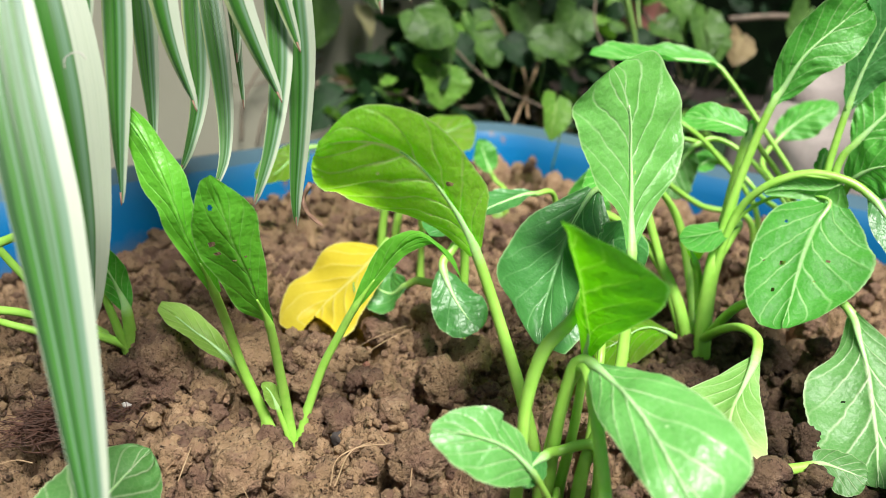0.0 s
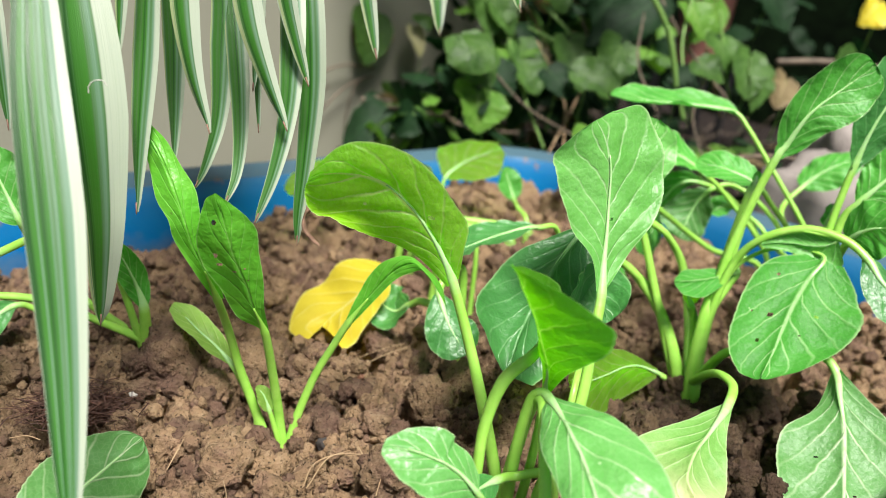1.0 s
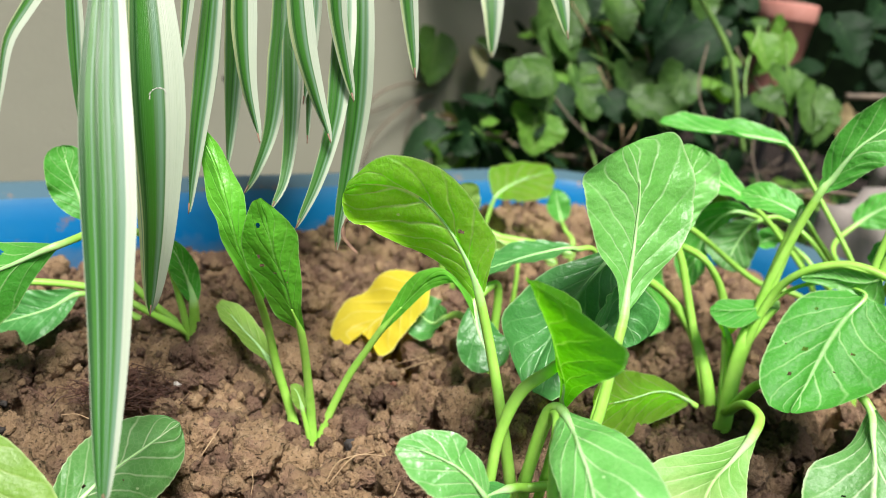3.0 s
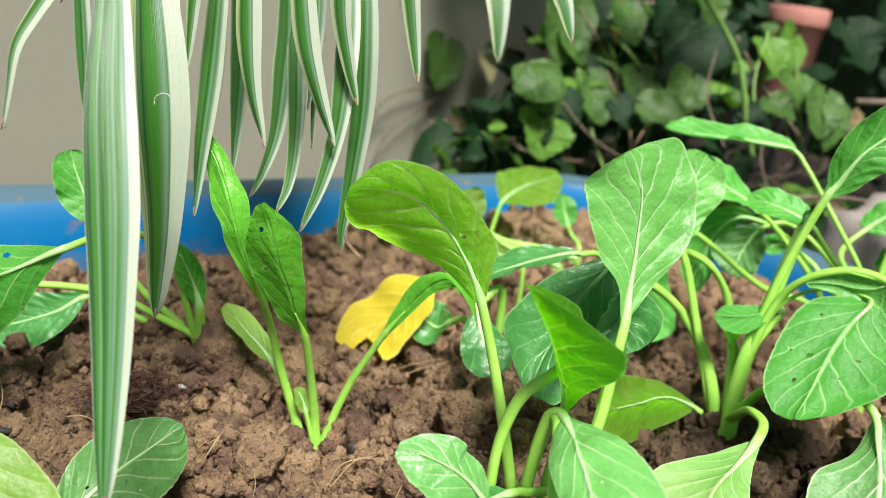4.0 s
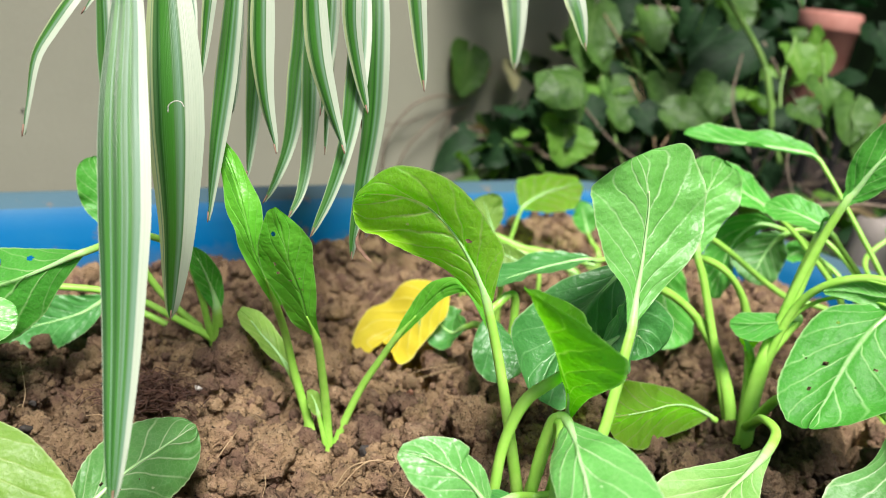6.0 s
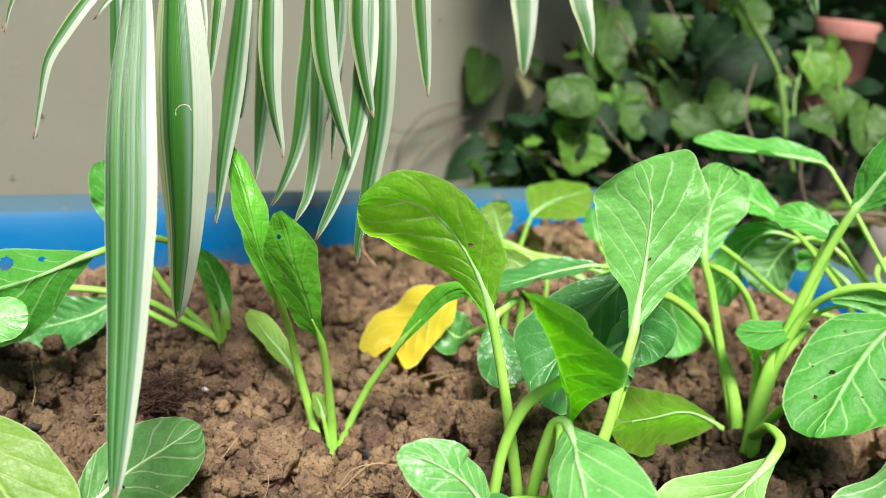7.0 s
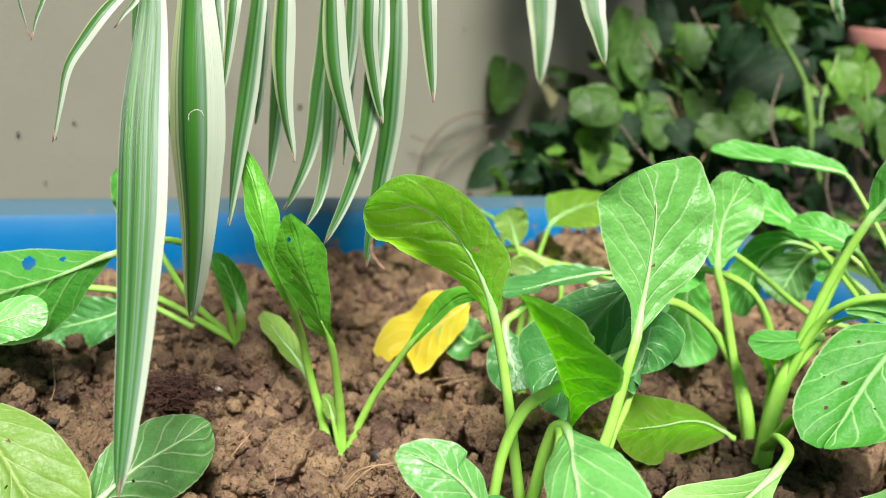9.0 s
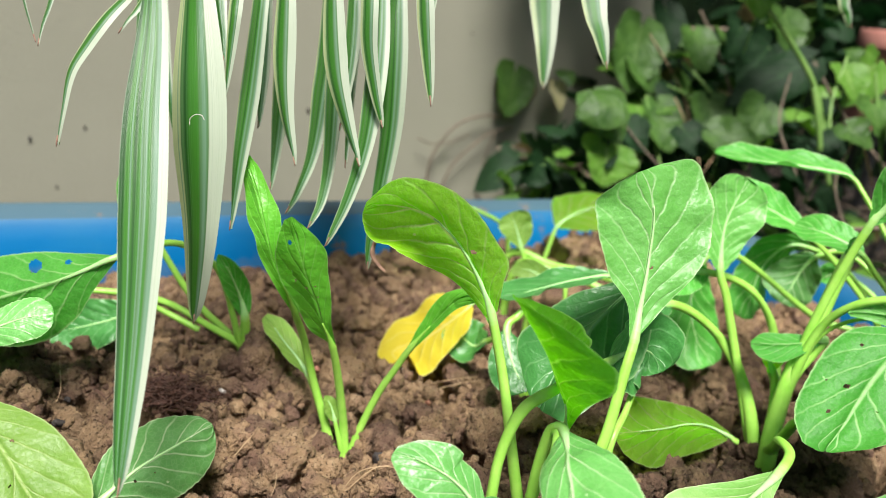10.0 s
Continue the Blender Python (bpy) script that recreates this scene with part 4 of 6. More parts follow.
shaped_leaf('front', [(0.118, -0.113, 0.031), (0.119, -0.117, 0.067)],
            [(0.12, -0.117, 0.105), (0.116, -0.123, 0.122), (0.107, -0.131, 0.139), (0.097, -0.141, 0.157), (0.088, -0.149, 0.171), (0.081, -0.155, 0.181), (0.077, -0.159, 0.188), (0.074, -0.16, 0.192)],
            [(-0.9, 1.3, 0.2), (3.7, 14.8, -5), (13.6, 30.7, -13.7), (29.9, 39.9, -13.9), (37.6, 43.8, -17.9), (38.7, 40.7, -17.3), (26.5, 27.4, -11.3), (8.7, 9.2, -3.7)],
            [(1.4, -1, 0.7), (6.7, -7.1, 0.8), (17.6, -13.8, -1.7), (32.6, -13.9, -8.1), (39, -11.1, -9.7), (36, -7.1, -11.7), (21, -4.5, -7.4), (3.3, -2.1, -1.7)], mat='leaf_folded', rib=0.2, pucker=0.3, cup=-0.05, wave=0.02, r=0.8)
shaped_leaf('front', [(0.123, -0.125, 0.052), (0.133, -0.122, 0.076), (0.142, -0.115, 0.1), (0.15, -0.1, 0.135)],
            [(0.154, -0.092, 0.15), (0.156, -0.084, 0.165), (0.158, -0.077, 0.181), (0.159, -0.071, 0.195), (0.159, -0.067, 0.21), (0.157, -0.064, 0.222), (0.153, -0.062, 0.231), (0.149, -0.06, 0.237)],
            [(-2.9, 0.8, 1.1), (-8.1, -1, 3), (-20.8, -2.1, 0.4), (-28.6, -1.9, 0.9), (-31.9, -1.6, 0.2), (-31.5, -2.5, -2.2), (-18.1, -3.3, -1.9), (-5.2, -3, -1.8)],
            [(3.5, 0.9, 4.3), (14.8, 3, 2.8), (27.9, 3.2, 5.9), (34.1, 4.7, 7), (35.1, 9.1, 7.8), (31.7, 13.5, 10), (27.1, 15.4, 13.6), (11.5, 7.1, 4)], mat='leaf_light', cup=0.05, r=0.92, holes=[(0.56, 0.14, 0.022), (0.54, 0.42, 0.008)])
leaf('front', [(0.085, -0.129, 0.066), (0.087, -0.125, 0.093), (0.095, -0.121, 0.116), (0.111, -0.115, 0.127), (0.135, -0.082, 0.124), (0.154, -0.058, 0.121), (0.171, -0.038, 0.12), (0.187, -0.029, 0.117), (0.194, -0.037, 0.108)], 5, 0.0539, (0.12, 0.47, 0.88), 'round', cup=-0.1, mat='leaf_dark', r=0.92)
shaped_leaf('front', [(0.161, -0.069, 0.069), (0.174, -0.046, 0.085), (0.186, -0.019, 0.108), (0.191, -0.002, 0.136)],
            [(0.183, -0.004, 0.157), (0.161, -0.021, 0.145), (0.142, -0.043, 0.133), (0.129, -0.059, 0.123), (0.119, -0.072, 0.114), (0.113, -0.082, 0.106), (0.11, -0.089, 0.101)],
            [(-5.3, 2.3, 1.4), (-19.8, 12.8, 0.9), (-28.1, 11.2, 2), (-29.7, 6.7, 7.1), (-23.5, 2.3, 9.4), (-14.1, -0.1, 9.6), (-4.9, -0.1, 4)],
            [(3.7, -2.9, -3.7), (22.8, -10.1, -17), (28, -14.7, -18.9), (22.2, -13.5, -17.9), (17, -11.1, -16.2), (11.8, -7.7, -11.6), (6, -2.7, -2.3)], mat='leaf_dark', cup=-0.12, wave=0.045, r=0.6)
shaped_leaf('front', [(0.109, -0.116, 0.035), (0.108, -0.12, 0.076), (0.11, -0.122, 0.103), (0.113, -0.123, 0.11)],
            [(0.116, -0.128, 0.111), (0.114, -0.151, 0.114), (0.111, -0.169, 0.116), (0.111, -0.183, 0.113), (0.11, -0.197, 0.109), (0.11, -0.21, 0.103), (0.111, -0.218, 0.096)],
            [(-1.2, 0.5, -2.3), (-8.2, 3.3, -6.5), (-11.2, 2.7, -9.6), (-11.5, -1.4, -9.3), (-11.5, -4.8, -6.7), (-8.2, -4.1, -6.5), (-1.2, -0.2, -1.2)],
            [(3.2, 0.5, -0.4), (13.7, 1.2, 3.3), (23.5, 2.4, 5), (28.6, -0.1, 5.9), (31.5, -0.3, 6.8), (29, -1, 3.6), (6.1, -0.3, -1.4)], mat='leaf_glossy', cup=0.10, r=0.92)
leaf('front', [(0.107, -0.115, 0.037), (0.11, -0.116, 0.073), (0.112, -0.12, 0.099), (0.114, -0.129, 0.108), (0.109, -0.15, 0.095), (0.106, -0.167, 0.076), (0.102, -0.177, 0.07), (0.097, -0.192, 0.058)], 6, 0.0278, (0.95, -0.29, 0.14), 'obovate', r=0.92)
shaped_leaf('front', [(0.112, -0.121, 0.034), (0.096, -0.144, 0.048)],
            [(0.077, -0.158, 0.078), (0.067, -0.158, 0.09), (0.059, -0.157, 0.096), (0.056, -0.156, 0.097), (0.049, -0.155, 0.1), (0.04, -0.153, 0.102), (0.031, -0.152, 0.102)],
            [(-3.5, -2.6, -3), (-10.2, -10.3, -6.7), (-12.5, -11.3, -7.4), (-13.3, -10.6, -5.9), (-11.7, -8.7, -5.8), (-7.2, -5.6, -3.9), (-0.6, -1.6, -2)],
            [(1, 5.7, 4.7), (5.8, 10.1, 4.1), (6.1, 10.7, 2.9), (9.1, 10, 5.5), (8.3, 10.5, 6.4), (3.8, 8.3, 4.3), (2, 3.6, 2)], mat='leaf_glossy', cup=0.05, r=0.55)
leaf('front', [(0.126, -0.13, 0.062), (0.107, -0.124, 0.061), (0.094, -0.135, 0.068), (0.079, -0.15, 0.075), (0.069, -0.162, 0.078)], 2, 0.0152, (0.75, -0.28, -0.59), 'lance', mat='leaf_dark', r=0.8)
shaped_leaf('loose', [(0.286, 0.025, 0.03), (0.282, 0.025, 0.032)],
            [(0.279, 0.025, 0.034), (0.257, 0.017, 0.045), (0.237, 0.005, 0.051), (0.216, -0.01, 0.054), (0.193, -0.03, 0.061), (0.178, -0.043, 0.066), (0.169, -0.049, 0.068)],
            [(-3.4, -4.3, -1.6), (-2.4, -5.7, -18.3), (-5.7, -7.1, -24.1), (-5.7, -13.3, -23.6), (-3.3, -9.7, -17.8), (-0.6, -4.1, -12.6), (1.9, 0.2, -4.9)],
            [(0.7, 2.8, 2.3), (6, 13.9, -0.4), (9.9, 20.8, 2.9), (10.5, 26.1, 6.3), (10.1, 31.3, 9), (9.2, 30.3, 9), (7.2, 19.3, 3.6)], mat='leaf_lime', cup=0.08, r=0.6)
shaped_leaf('right', [(0.311, 0.024, 0.015), (0.314, 0.032, 0.051), (0.322, 0.039, 0.082), (0.334, 0.043, 0.102)],
            [(0.339, 0.043, 0.112), (0.322, 0.038, 0.11), (0.305, 0.035, 0.108), (0.291, 0.034, 0.107), (0.28, 0.033, 0.107)],
            [(0.9, 1.4, 1.3), (5.1, 6.8, 3.5), (3.7, 9.7, 5.3), (0.9, 8.9, 4.9), (1.6, 2.5, 1.8)],
            [(-1.7, -1.4, -1.9), (-4.5, -8.7, -5.7), (-5.3, -10.9, -9.7), (-4.3, -8.3, -7.6), (0.2, -1.9, -2.3)], mat='leaf_deep', cup=-0.06, r=1.3, rib=0.2)
leaf('right', [(0.309, 0.021, 0.017), (0.311, 0.028, 0.051), (0.317, 0.036, 0.082), (0.331, 0.048, 0.111), (0.343, 0.059, 0.144), (0.352, 0.066, 0.171), (0.354, 0.068, 0.187)], 5, 0.0132, (0.93, 0.16, -0.33), 'lance', cup=0.1, r=1.75)
leaf('right', [(0.314, 0.029, 0.015), (0.315, 0.04, 0.048), (0.314, 0.047, 0.07), (0.308, 0.047, 0.082), (0.304, 0.048, 0.09), (0.299, 0.048, 0.098)], 3, 0.0187, (0.86, 0.37, 0.35), 'lance', cup=0.3, mat='leaf_lime', r=1.2)
leaf('right', [(0.305, 0.03, 0.015), (0.298, 0.046, 0.05), (0.287, 0.064, 0.078), (0.27, 0.077, 0.097), (0.247, 0.077, 0.111), (0.226, 0.069, 0.117), (0.209, 0.059, 0.114), (0.195, 0.044, 0.099)], 5, 0.0311, (-0.67, 0.5, 0.55), 'lance', r=1.25, mat='leaf_dark')
leaf('right', [(0.314, 0.035, 0.016), (0.332, 0.077, 0.052), (0.33, 0.099, 0.092), (0.313, 0.108, 0.119), (0.291, 0.113, 0.13), (0.263, 0.105, 0.135), (0.246, 0.094, 0.133), (0.229, 0.081, 0.121)], 5, 0.0281, (-0.56, 0.52, 0.65), 'lance', r=1.0)
leaf('right', [(0.305, 0.035, 0.015), (0.287, 0.061, 0.08), (0.274, 0.075, 0.124), (0.266, 0.082, 0.146), (0.266, 0.092, 0.178), (0.274, 0.099, 0.202), (0.279, 0.102, 0.215)], 3, 0.049, (0.97, 0.1, -0.22), 'obovate', mat='leaf_light', r=1.0)
leaf('right', [(0.309, 0.028, 0.019), (0.315, 0.034, 0.069), (0.325, 0.04, 0.123), (0.337, 0.043, 0.17), (0.347, 0.042, 0.205), (0.351, 0.041, 0.213), (0.359, 0.035, 0.238), (0.377, 0.031, 0.258), (0.396, 0.028, 0.276)], 4, 0.0437, (0.72, -0.19, -0.67), 'obovate', cup=0.15, r=1.0)
shaped_leaf('right', [(0.312, 0.026, 0.019), (0.319, 0.037, 0.073), (0.329, 0.036, 0.114), (0.343, 0.028, 0.134), (0.358, 0.014, 0.143), (0.366, 0, 0.145)],
            [(0.366, -0.01, 0.143), (0.35, -0.017, 0.129), (0.335, -0.027, 0.115), (0.323, -0.037, 0.102), (0.312, -0.047, 0.09), (0.302, -0.055, 0.081), (0.297, -0.06, 0.078)],
            [(-6.3, 12.8, 0.4), (-23, 15.2, 9.8), (-30, 14.5, 4.7), (-31.4, 11.5, -1.9), (-27.2, 8.6, -2.4), (-14.5, 5.1, -3.8), (-3, 2.1, -1.5)],
            [(9.4, -8.4, -1.8), (25.9, -19.1, -1.1), (37.3, -22.2, 0.9), (39.2, -20.8, 3.1), (33.1, -14.8, 5.4), (19.5, -8.2, 3.2), (4.8, -2.5, 1.1)], mat='leaf_deep', cup=-0.08, r=0.46, holes=[(0.34, 0.5, 0.014), (0.3, 0.68, 0.014), (0.16, 0.5, 0.007), (0.7, 0.45, 0.010), (0.64, 0.62, 0.008), (0.2, 0.24, 0.008)])
shaped_leaf('right', [(0.311, 0.026, 0.02), (0.318, 0.033, 0.083), (0.328, 0.034, 0.124), (0.339, 0.022, 0.148), (0.349, 0.014, 0.157), (0.362, 0.002, 0.159)],
            [(0.374, -0.008, 0.158), (0.369, -0.004, 0.152), (0.361, 0.003, 0.149), (0.354, 0.01, 0.148), (0.343, 0.016, 0.146), (0.335, 0.02, 0.143)],
            [(-2.2, 1.1, 2.3), (0.9, -0.4, 8.7), (3.5, 0.9, 10.6), (1.7, 0.8, 9.7), (3.3, 1.8, 7), (1.8, 0.6, 2.6)],
            [(1.4, -1.1, -2.8), (8.5, -11.4, -11.2), (8.7, -11, -9.9), (5.3, -8.4, -6.8), (4.5, -5.2, -4), (1.6, -1.9, -1.7)], mat='leaf_light', cup=-0.1, r=0.35, rib=0.2)
leaf('right', [(0.311, 0.026, 0.02), (0.318, 0.033, 0.083), (0.328, 0.034, 0.124), (0.339, 0.022, 0.148), (0.359, 0.008, 0.16), (0.377, -0.01, 0.159), (0.387, -0.025, 0.15), (0.39, -0.039, 0.139), (0.4, -0.053, 0.128), (0.416, -0.07, 0.113)], 6, 0.0408, (0.76, 0.36, 0.54), 'obovate', mat='leaf_dark', r=1.0)
shaped_leaf('right', [(0.308, 0.028, 0.018), (0.303, 0.005, 0.042), (0.275, -0.046, 0.074), (0.272, -0.066, 0.077)],
            [(0.26, -0.081, 0.072), (0.241, -0.096, 0.065), (0.224, -0.109, 0.06), (0.212, -0.122, 0.053), (0.211, -0.131, 0.049), (0.212, -0.137, 0.044)],
            [(-1.8, 3.1, -1), (-15.6, 11.3, -1.8), (-31.4, 16.6, -2.5), (-27.8, 15.5, -4.1), (-18.8, 8.8, -4.4), (-7, 1.7, -1.1)],
            [(1.4, -2.8, -1.2), (11.9, 1.4, -0.2), (20.6, -0.2, -4.1), (26.2, -1.8, -6.7), (17.6, -3.8, -3.5), (7.6, -1.2, -0.1)], mat='leaf_yellowing', cup=-0.08)
shaped_leaf('right', [(0.311, 0.025, 0.02), (0.307, 0.003, 0.054), (0.302, -0.02, 0.077), (0.324, -0.035, 0.089), (0.349, -0.044, 0.089)],
            [(0.359, -0.055, 0.08), (0.352, -0.071, 0.07), (0.345, -0.089, 0.056), (0.336, -0.105, 0.042), (0.326, -0.121, 0.03), (0.315, -0.134, 0.022), (0.304, -0.146, 0.019)],
            [(2, 4.5, -4), (-10.2, 5.8, -12.2), (-30.3, 15.5, -5.8), (-35.6, 17.4, -5.7), (-31.1, 16.5, -4), (-20.9, 13.5, -2.1), (-2.4, 6.7, -2.6)],
            [(0.3, -3.5, 2.8), (10.6, -6.3, 5.3), (25.4, -10.3, 8.7), (31.1, -12.2, 9.1), (28.5, -11.9, 7.4), (17.2, -9.3, 3.7), (2.5, -4.6, 2.2)], mat='leaf_mature', cup=-0.06, holes=[(0.3, 0.5, 0.008), (0.6, 0.7, 0.007)])
leaf('ground_leaf', [(0.219, -0.132, 0.033), (0.241, -0.134, 0.033), (0.261, -0.137, 0.035), (0.268, -0.137, 0.035), (0.277, -0.142, 0.033), (0.286, -0.151, 0.032)], 2, 0.0272, (0.39, 0.68, 0.62), 'obovate', r=0.9, mat='leaf_mature')
leaf('edge', [(0.424, 0.110, 0.014), (0.407, 0.055, 0.055), (0.4, 0.029, 0.121), (0.405, 0.035, 0.16), (0.412, 0.037, 0.203), (0.416, 0.035, 0.231), (0.425, 0.032, 0.263), (0.431, 0.029, 0.291)], 4, 0.0512, (0.88, -0.17, -0.45), 'obovate', mat='leaf_dark', r=0.9)
leaf('edge', [(0.428, 0.106, 0.014), (0.410, 0.054, 0.055), (0.403, 0.028, 0.121), (0.409, 0.03, 0.161), (0.416, 0.026, 0.177), (0.43, 0.02, 0.199), (0.45, 0.016, 0.222)], 4, 0.0477, (-0.5, 0.7, 0.51), 'obovate', r=0.9)
leaf('edge', [(0.422, 0.104, 0.014), (0.409, 0.052, 0.055), (0.401, 0.019, 0.124), (0.391, -0.0, 0.154), (0.392, -0.012, 0.167), (0.397, -0.028, 0.175)], 3, 0.0438, (-0.13, 0.79, 0.6), 'round', r=0.9)
leaf('edge', [(0.430, 0.112, 0.014), (0.418, 0.070, 0.060), (0.425, 0.059, 0.134), (0.427, 0.064, 0.147), (0.429, 0.065, 0.154), (0.432, 0.068, 0.164)], 3, 0.0158, (0.95, -0.21, -0.22), 'lance', r=0.6)
leaf('backright', [(0.462, 0.087, 0.079), (0.46, 0.097, 0.103), (0.451, 0.116, 0.131), (0.431, 0.149, 0.172), (0.414, 0.175, 0.204), (0.405, 0.188, 0.215), (0.374, 0.2, 0.217), (0.333, 0.209, 0.216), (0.293, 0.218, 0.217)], 5, 0.0455, (0.33, 0.89, 0.3), 'lance', cup=0.15, r=0.8)
leaf('backright', [(0.454, 0.084, 0.078), (0.416, 0.083, 0.128), (0.388, 0.087, 0.157), (0.375, 0.091, 0.17), (0.355, 0.107, 0.178), (0.339, 0.13, 0.178)], 3, 0.0326, (0.46, 0.73, 0.5), 'lance', r=0.8)
leaf('backright', [(0.45, 0.144, 0.082), (0.422, 0.176, 0.131), (0.386, 0.187, 0.146), (0.366, 0.192, 0.141), (0.35, 0.19, 0.117), (0.341, 0.177, 0.073)], 2, 0.049, (0.8, 0.09, -0.6), 'obovate', r=0.8)
leaf('backright', [(0.45, 0.144, 0.082), (0.403, 0.163, 0.139), (0.369, 0.172, 0.164), (0.337, 0.178, 0.179), (0.311, 0.182, 0.188), (0.286, 0.182, 0.184)], 2, 0.041, (0.24, 0.73, 0.64), 'lance', r=0.8)
leaf('backright', [(0.46, 0.091, 0.073), (0.447, 0.136, 0.118), (0.427, 0.157, 0.141), (0.409, 0.173, 0.149), (0.389, 0.176, 0.14), (0.381, 0.182, 0.118), (0.372, 0.175, 0.093)], 4, 0.0498, (0.9, -0.16, -0.42), 'obovate', mat='leaf_mature', r=0.8)
leaf('backright', [(0.462, 0.09, 0.073), (0.453, 0.149, 0.1), (0.444, 0.169, 0.115), (0.42, 0.182, 0.126), (0.403, 0.185, 0.117)], 3, 0.0225, (-0.25, 0.68, 0.69), 'lance', r=0.8)
leaf('backright', [(0.475, 0.097, 0.073), (0.491, 0.157, 0.097), (0.501, 0.206, 0.116), (0.533, 0.221, 0.141), (0.556, 0.216, 0.163), (0.581, 0.206, 0.178)], 3, 0.0425, (-0.24, 0.8, 0.54), 'lance', r=0.8)
leaf('backright', [(0.443, 0.143, 0.076), (0.394, 0.159, 0.09), (0.33, 0.168, 0.128), (0.304, 0.167, 0.137), (0.286, 0.166, 0.127), (0.282, 0.164, 0.091), (0.291, 0.153, 0.058), (0.305, 0.137, 0.042)], 4, 0.0636, (0.98, 0.12, 0.18), 'obovate', r=0.8)
shaped_leaf('midback', [(0.186, 0.413, 0.011), (0.194, 0.424, 0.045)],
            [(0.202, 0.432, 0.074), (0.217, 0.439, 0.087), (0.236, 0.445, 0.097), (0.258, 0.45, 0.105), (0.276, 0.455, 0.112)],
            [(-4.7, 2.3, 4.7), (-19.9, 28, 11.3), (-22.1, 33.2, 10.2), (-10.5, 30.7, 7.8), (-4.2, 7.6, 5.1)],
            [(5.1, -1.2, -1.3), (8.3, -25.4, -8.8), (13.6, -33.8, -15.6), (10.4, -28, -15.7), (2, -12.8, -5.5)], mat='leaf_lime', wave=0.04, r=0.8)
leaf('midback', [(0.15, 0.242, 0.056), (0.142, 0.25, 0.08), (0.136, 0.254, 0.093), (0.129, 0.26, 0.111), (0.121, 0.265, 0.126)], 2, 0.0357, (0.89, 0.35, 0.29), 'obovate', mat='leaf_pale', r=0.8)
leaf('midback', [(0.281, 0.344, 0.05), (0.278, 0.369, 0.059), (0.272, 0.373, 0.069), (0.266, 0.38, 0.087), (0.26, 0.386, 0.104)], 2, 0.03, (0.95, 0.16, 0.25), 'lance', r=0.8)
leaf('midback', [(0.213, 0.1, 0.112), (0.187, 0.089, 0.127), (0.156, 0.079, 0.124), (0.126, 0.072, 0.115), (0.098, 0.061, 0.108)], 1, 0.0438, (-0.1, 0.98, 0.14), 'obovate', mat='leaf_dark', r=0.8)
leaf('midback', [(0.125, 0.261, 0.082), (0.17, 0.244, 0.082), (0.208, 0.232, 0.082), (0.229, 0.225, 0.08), (0.239, 0.219, 0.079)], 3, 0.0116, (0.26, 0.54, 0.8), 'lance', mat='leaf_pale', r=1.2)
leaf('midback', [(0.134, 0.249, 0.076), (0.172, 0.237, 0.078), (0.199, 0.225, 0.076), (0.212, 0.218, 0.073), (0.22, 0.212, 0.07)], 3, 0.0115, (0.44, 0.51, 0.74), 'lance', mat='leaf_pale', r=1.2)
leaf('midback', [(0.175, 0.193, 0.072), (0.168, 0.206, 0.078), (0.155, 0.217, 0.078), (0.142, 0.224, 0.081), (0.126, 0.228, 0.076)], 1, 0.0218, (0.13, 0.55, 0.83), 'round', mat='leaf_pale', r=0.8)
leaf('midback', [(0.133, 0.368, 0.076), (0.096, 0.368, 0.098), (0.064, 0.369, 0.1), (0.046, 0.35, 0.094), (0.029, 0.336, 0.084), (0.011, 0.322, 0.076)], 2, 0.0378, (-0.37, 0.76, 0.53), 'obovate', mat='leaf_lime', r=0.8)
leaf('low', [(0.129, 0.083, 0.049), (0.109, 0.107, 0.055), (0.099, 0.116, 0.048), (0.089, 0.129, 0.037), (0.069, 0.148, 0.047)], 2, 0.0412, (0.33, 0.71, 0.62), 'round', mat='leaf_dark', r=1.0)
leaf('low', [(0.126, 0.066, 0.095), (0.11, 0.056, 0.095), (0.105, 0.049, 0.088), (0.11, 0.033, 0.071), (0.121, 0.018, 0.055)], 2, 0.0368, (0.89, 0.35, 0.28), 'obovate', mat='leaf_dark', r=1.0)
shaped_leaf('fallen', [(0.093, 0.148, 0.076), (0.088, 0.146, 0.072)],
            [(0.085, 0.144, 0.069), (0.075, 0.14, 0.059), (0.065, 0.142, 0.047), (0.054, 0.146, 0.034), (0.045, 0.148, 0.025), (0.039, 0.148, 0.018), (0.035, 0.145, 0.015), (0.034, 0.143, 0.015)],
            [(-3.1, 6.2, 1.4), (-9.5, 32.6, 7.3), (-16.4, 37.9, 10.8), (-20.6, 34.2, 4), (-25.9, 27.8, 5), (-29.4, 15.8, -0.7), (-28, 5.9, -7.5), (-12.9, -9.5, -8.8)],
            [(1.2, -5.1, -2), (8.3, -19.2, -2.9), (10.7, -23.5, -2.1), (13.4, -31.1, -1.2), (15.3, -38.5, -0.2), (15.1, -41.7, -0.4), (11.7, -39.3, -1), (6.6, -29, 5.4)], mat='leaf_yellow', cup=0.05, wave=0.012, r=0.5)
leaf('left', [(-0.097, 0.087, 0.033), (-0.098, 0.085, 0.059), (-0.102, 0.085, 0.074), (-0.109, 0.076, 0.098), (-0.117, 0.071, 0.113)], 1, 0.0192, (0.84, 0.39, 0.39), 'lance', r=1.2)
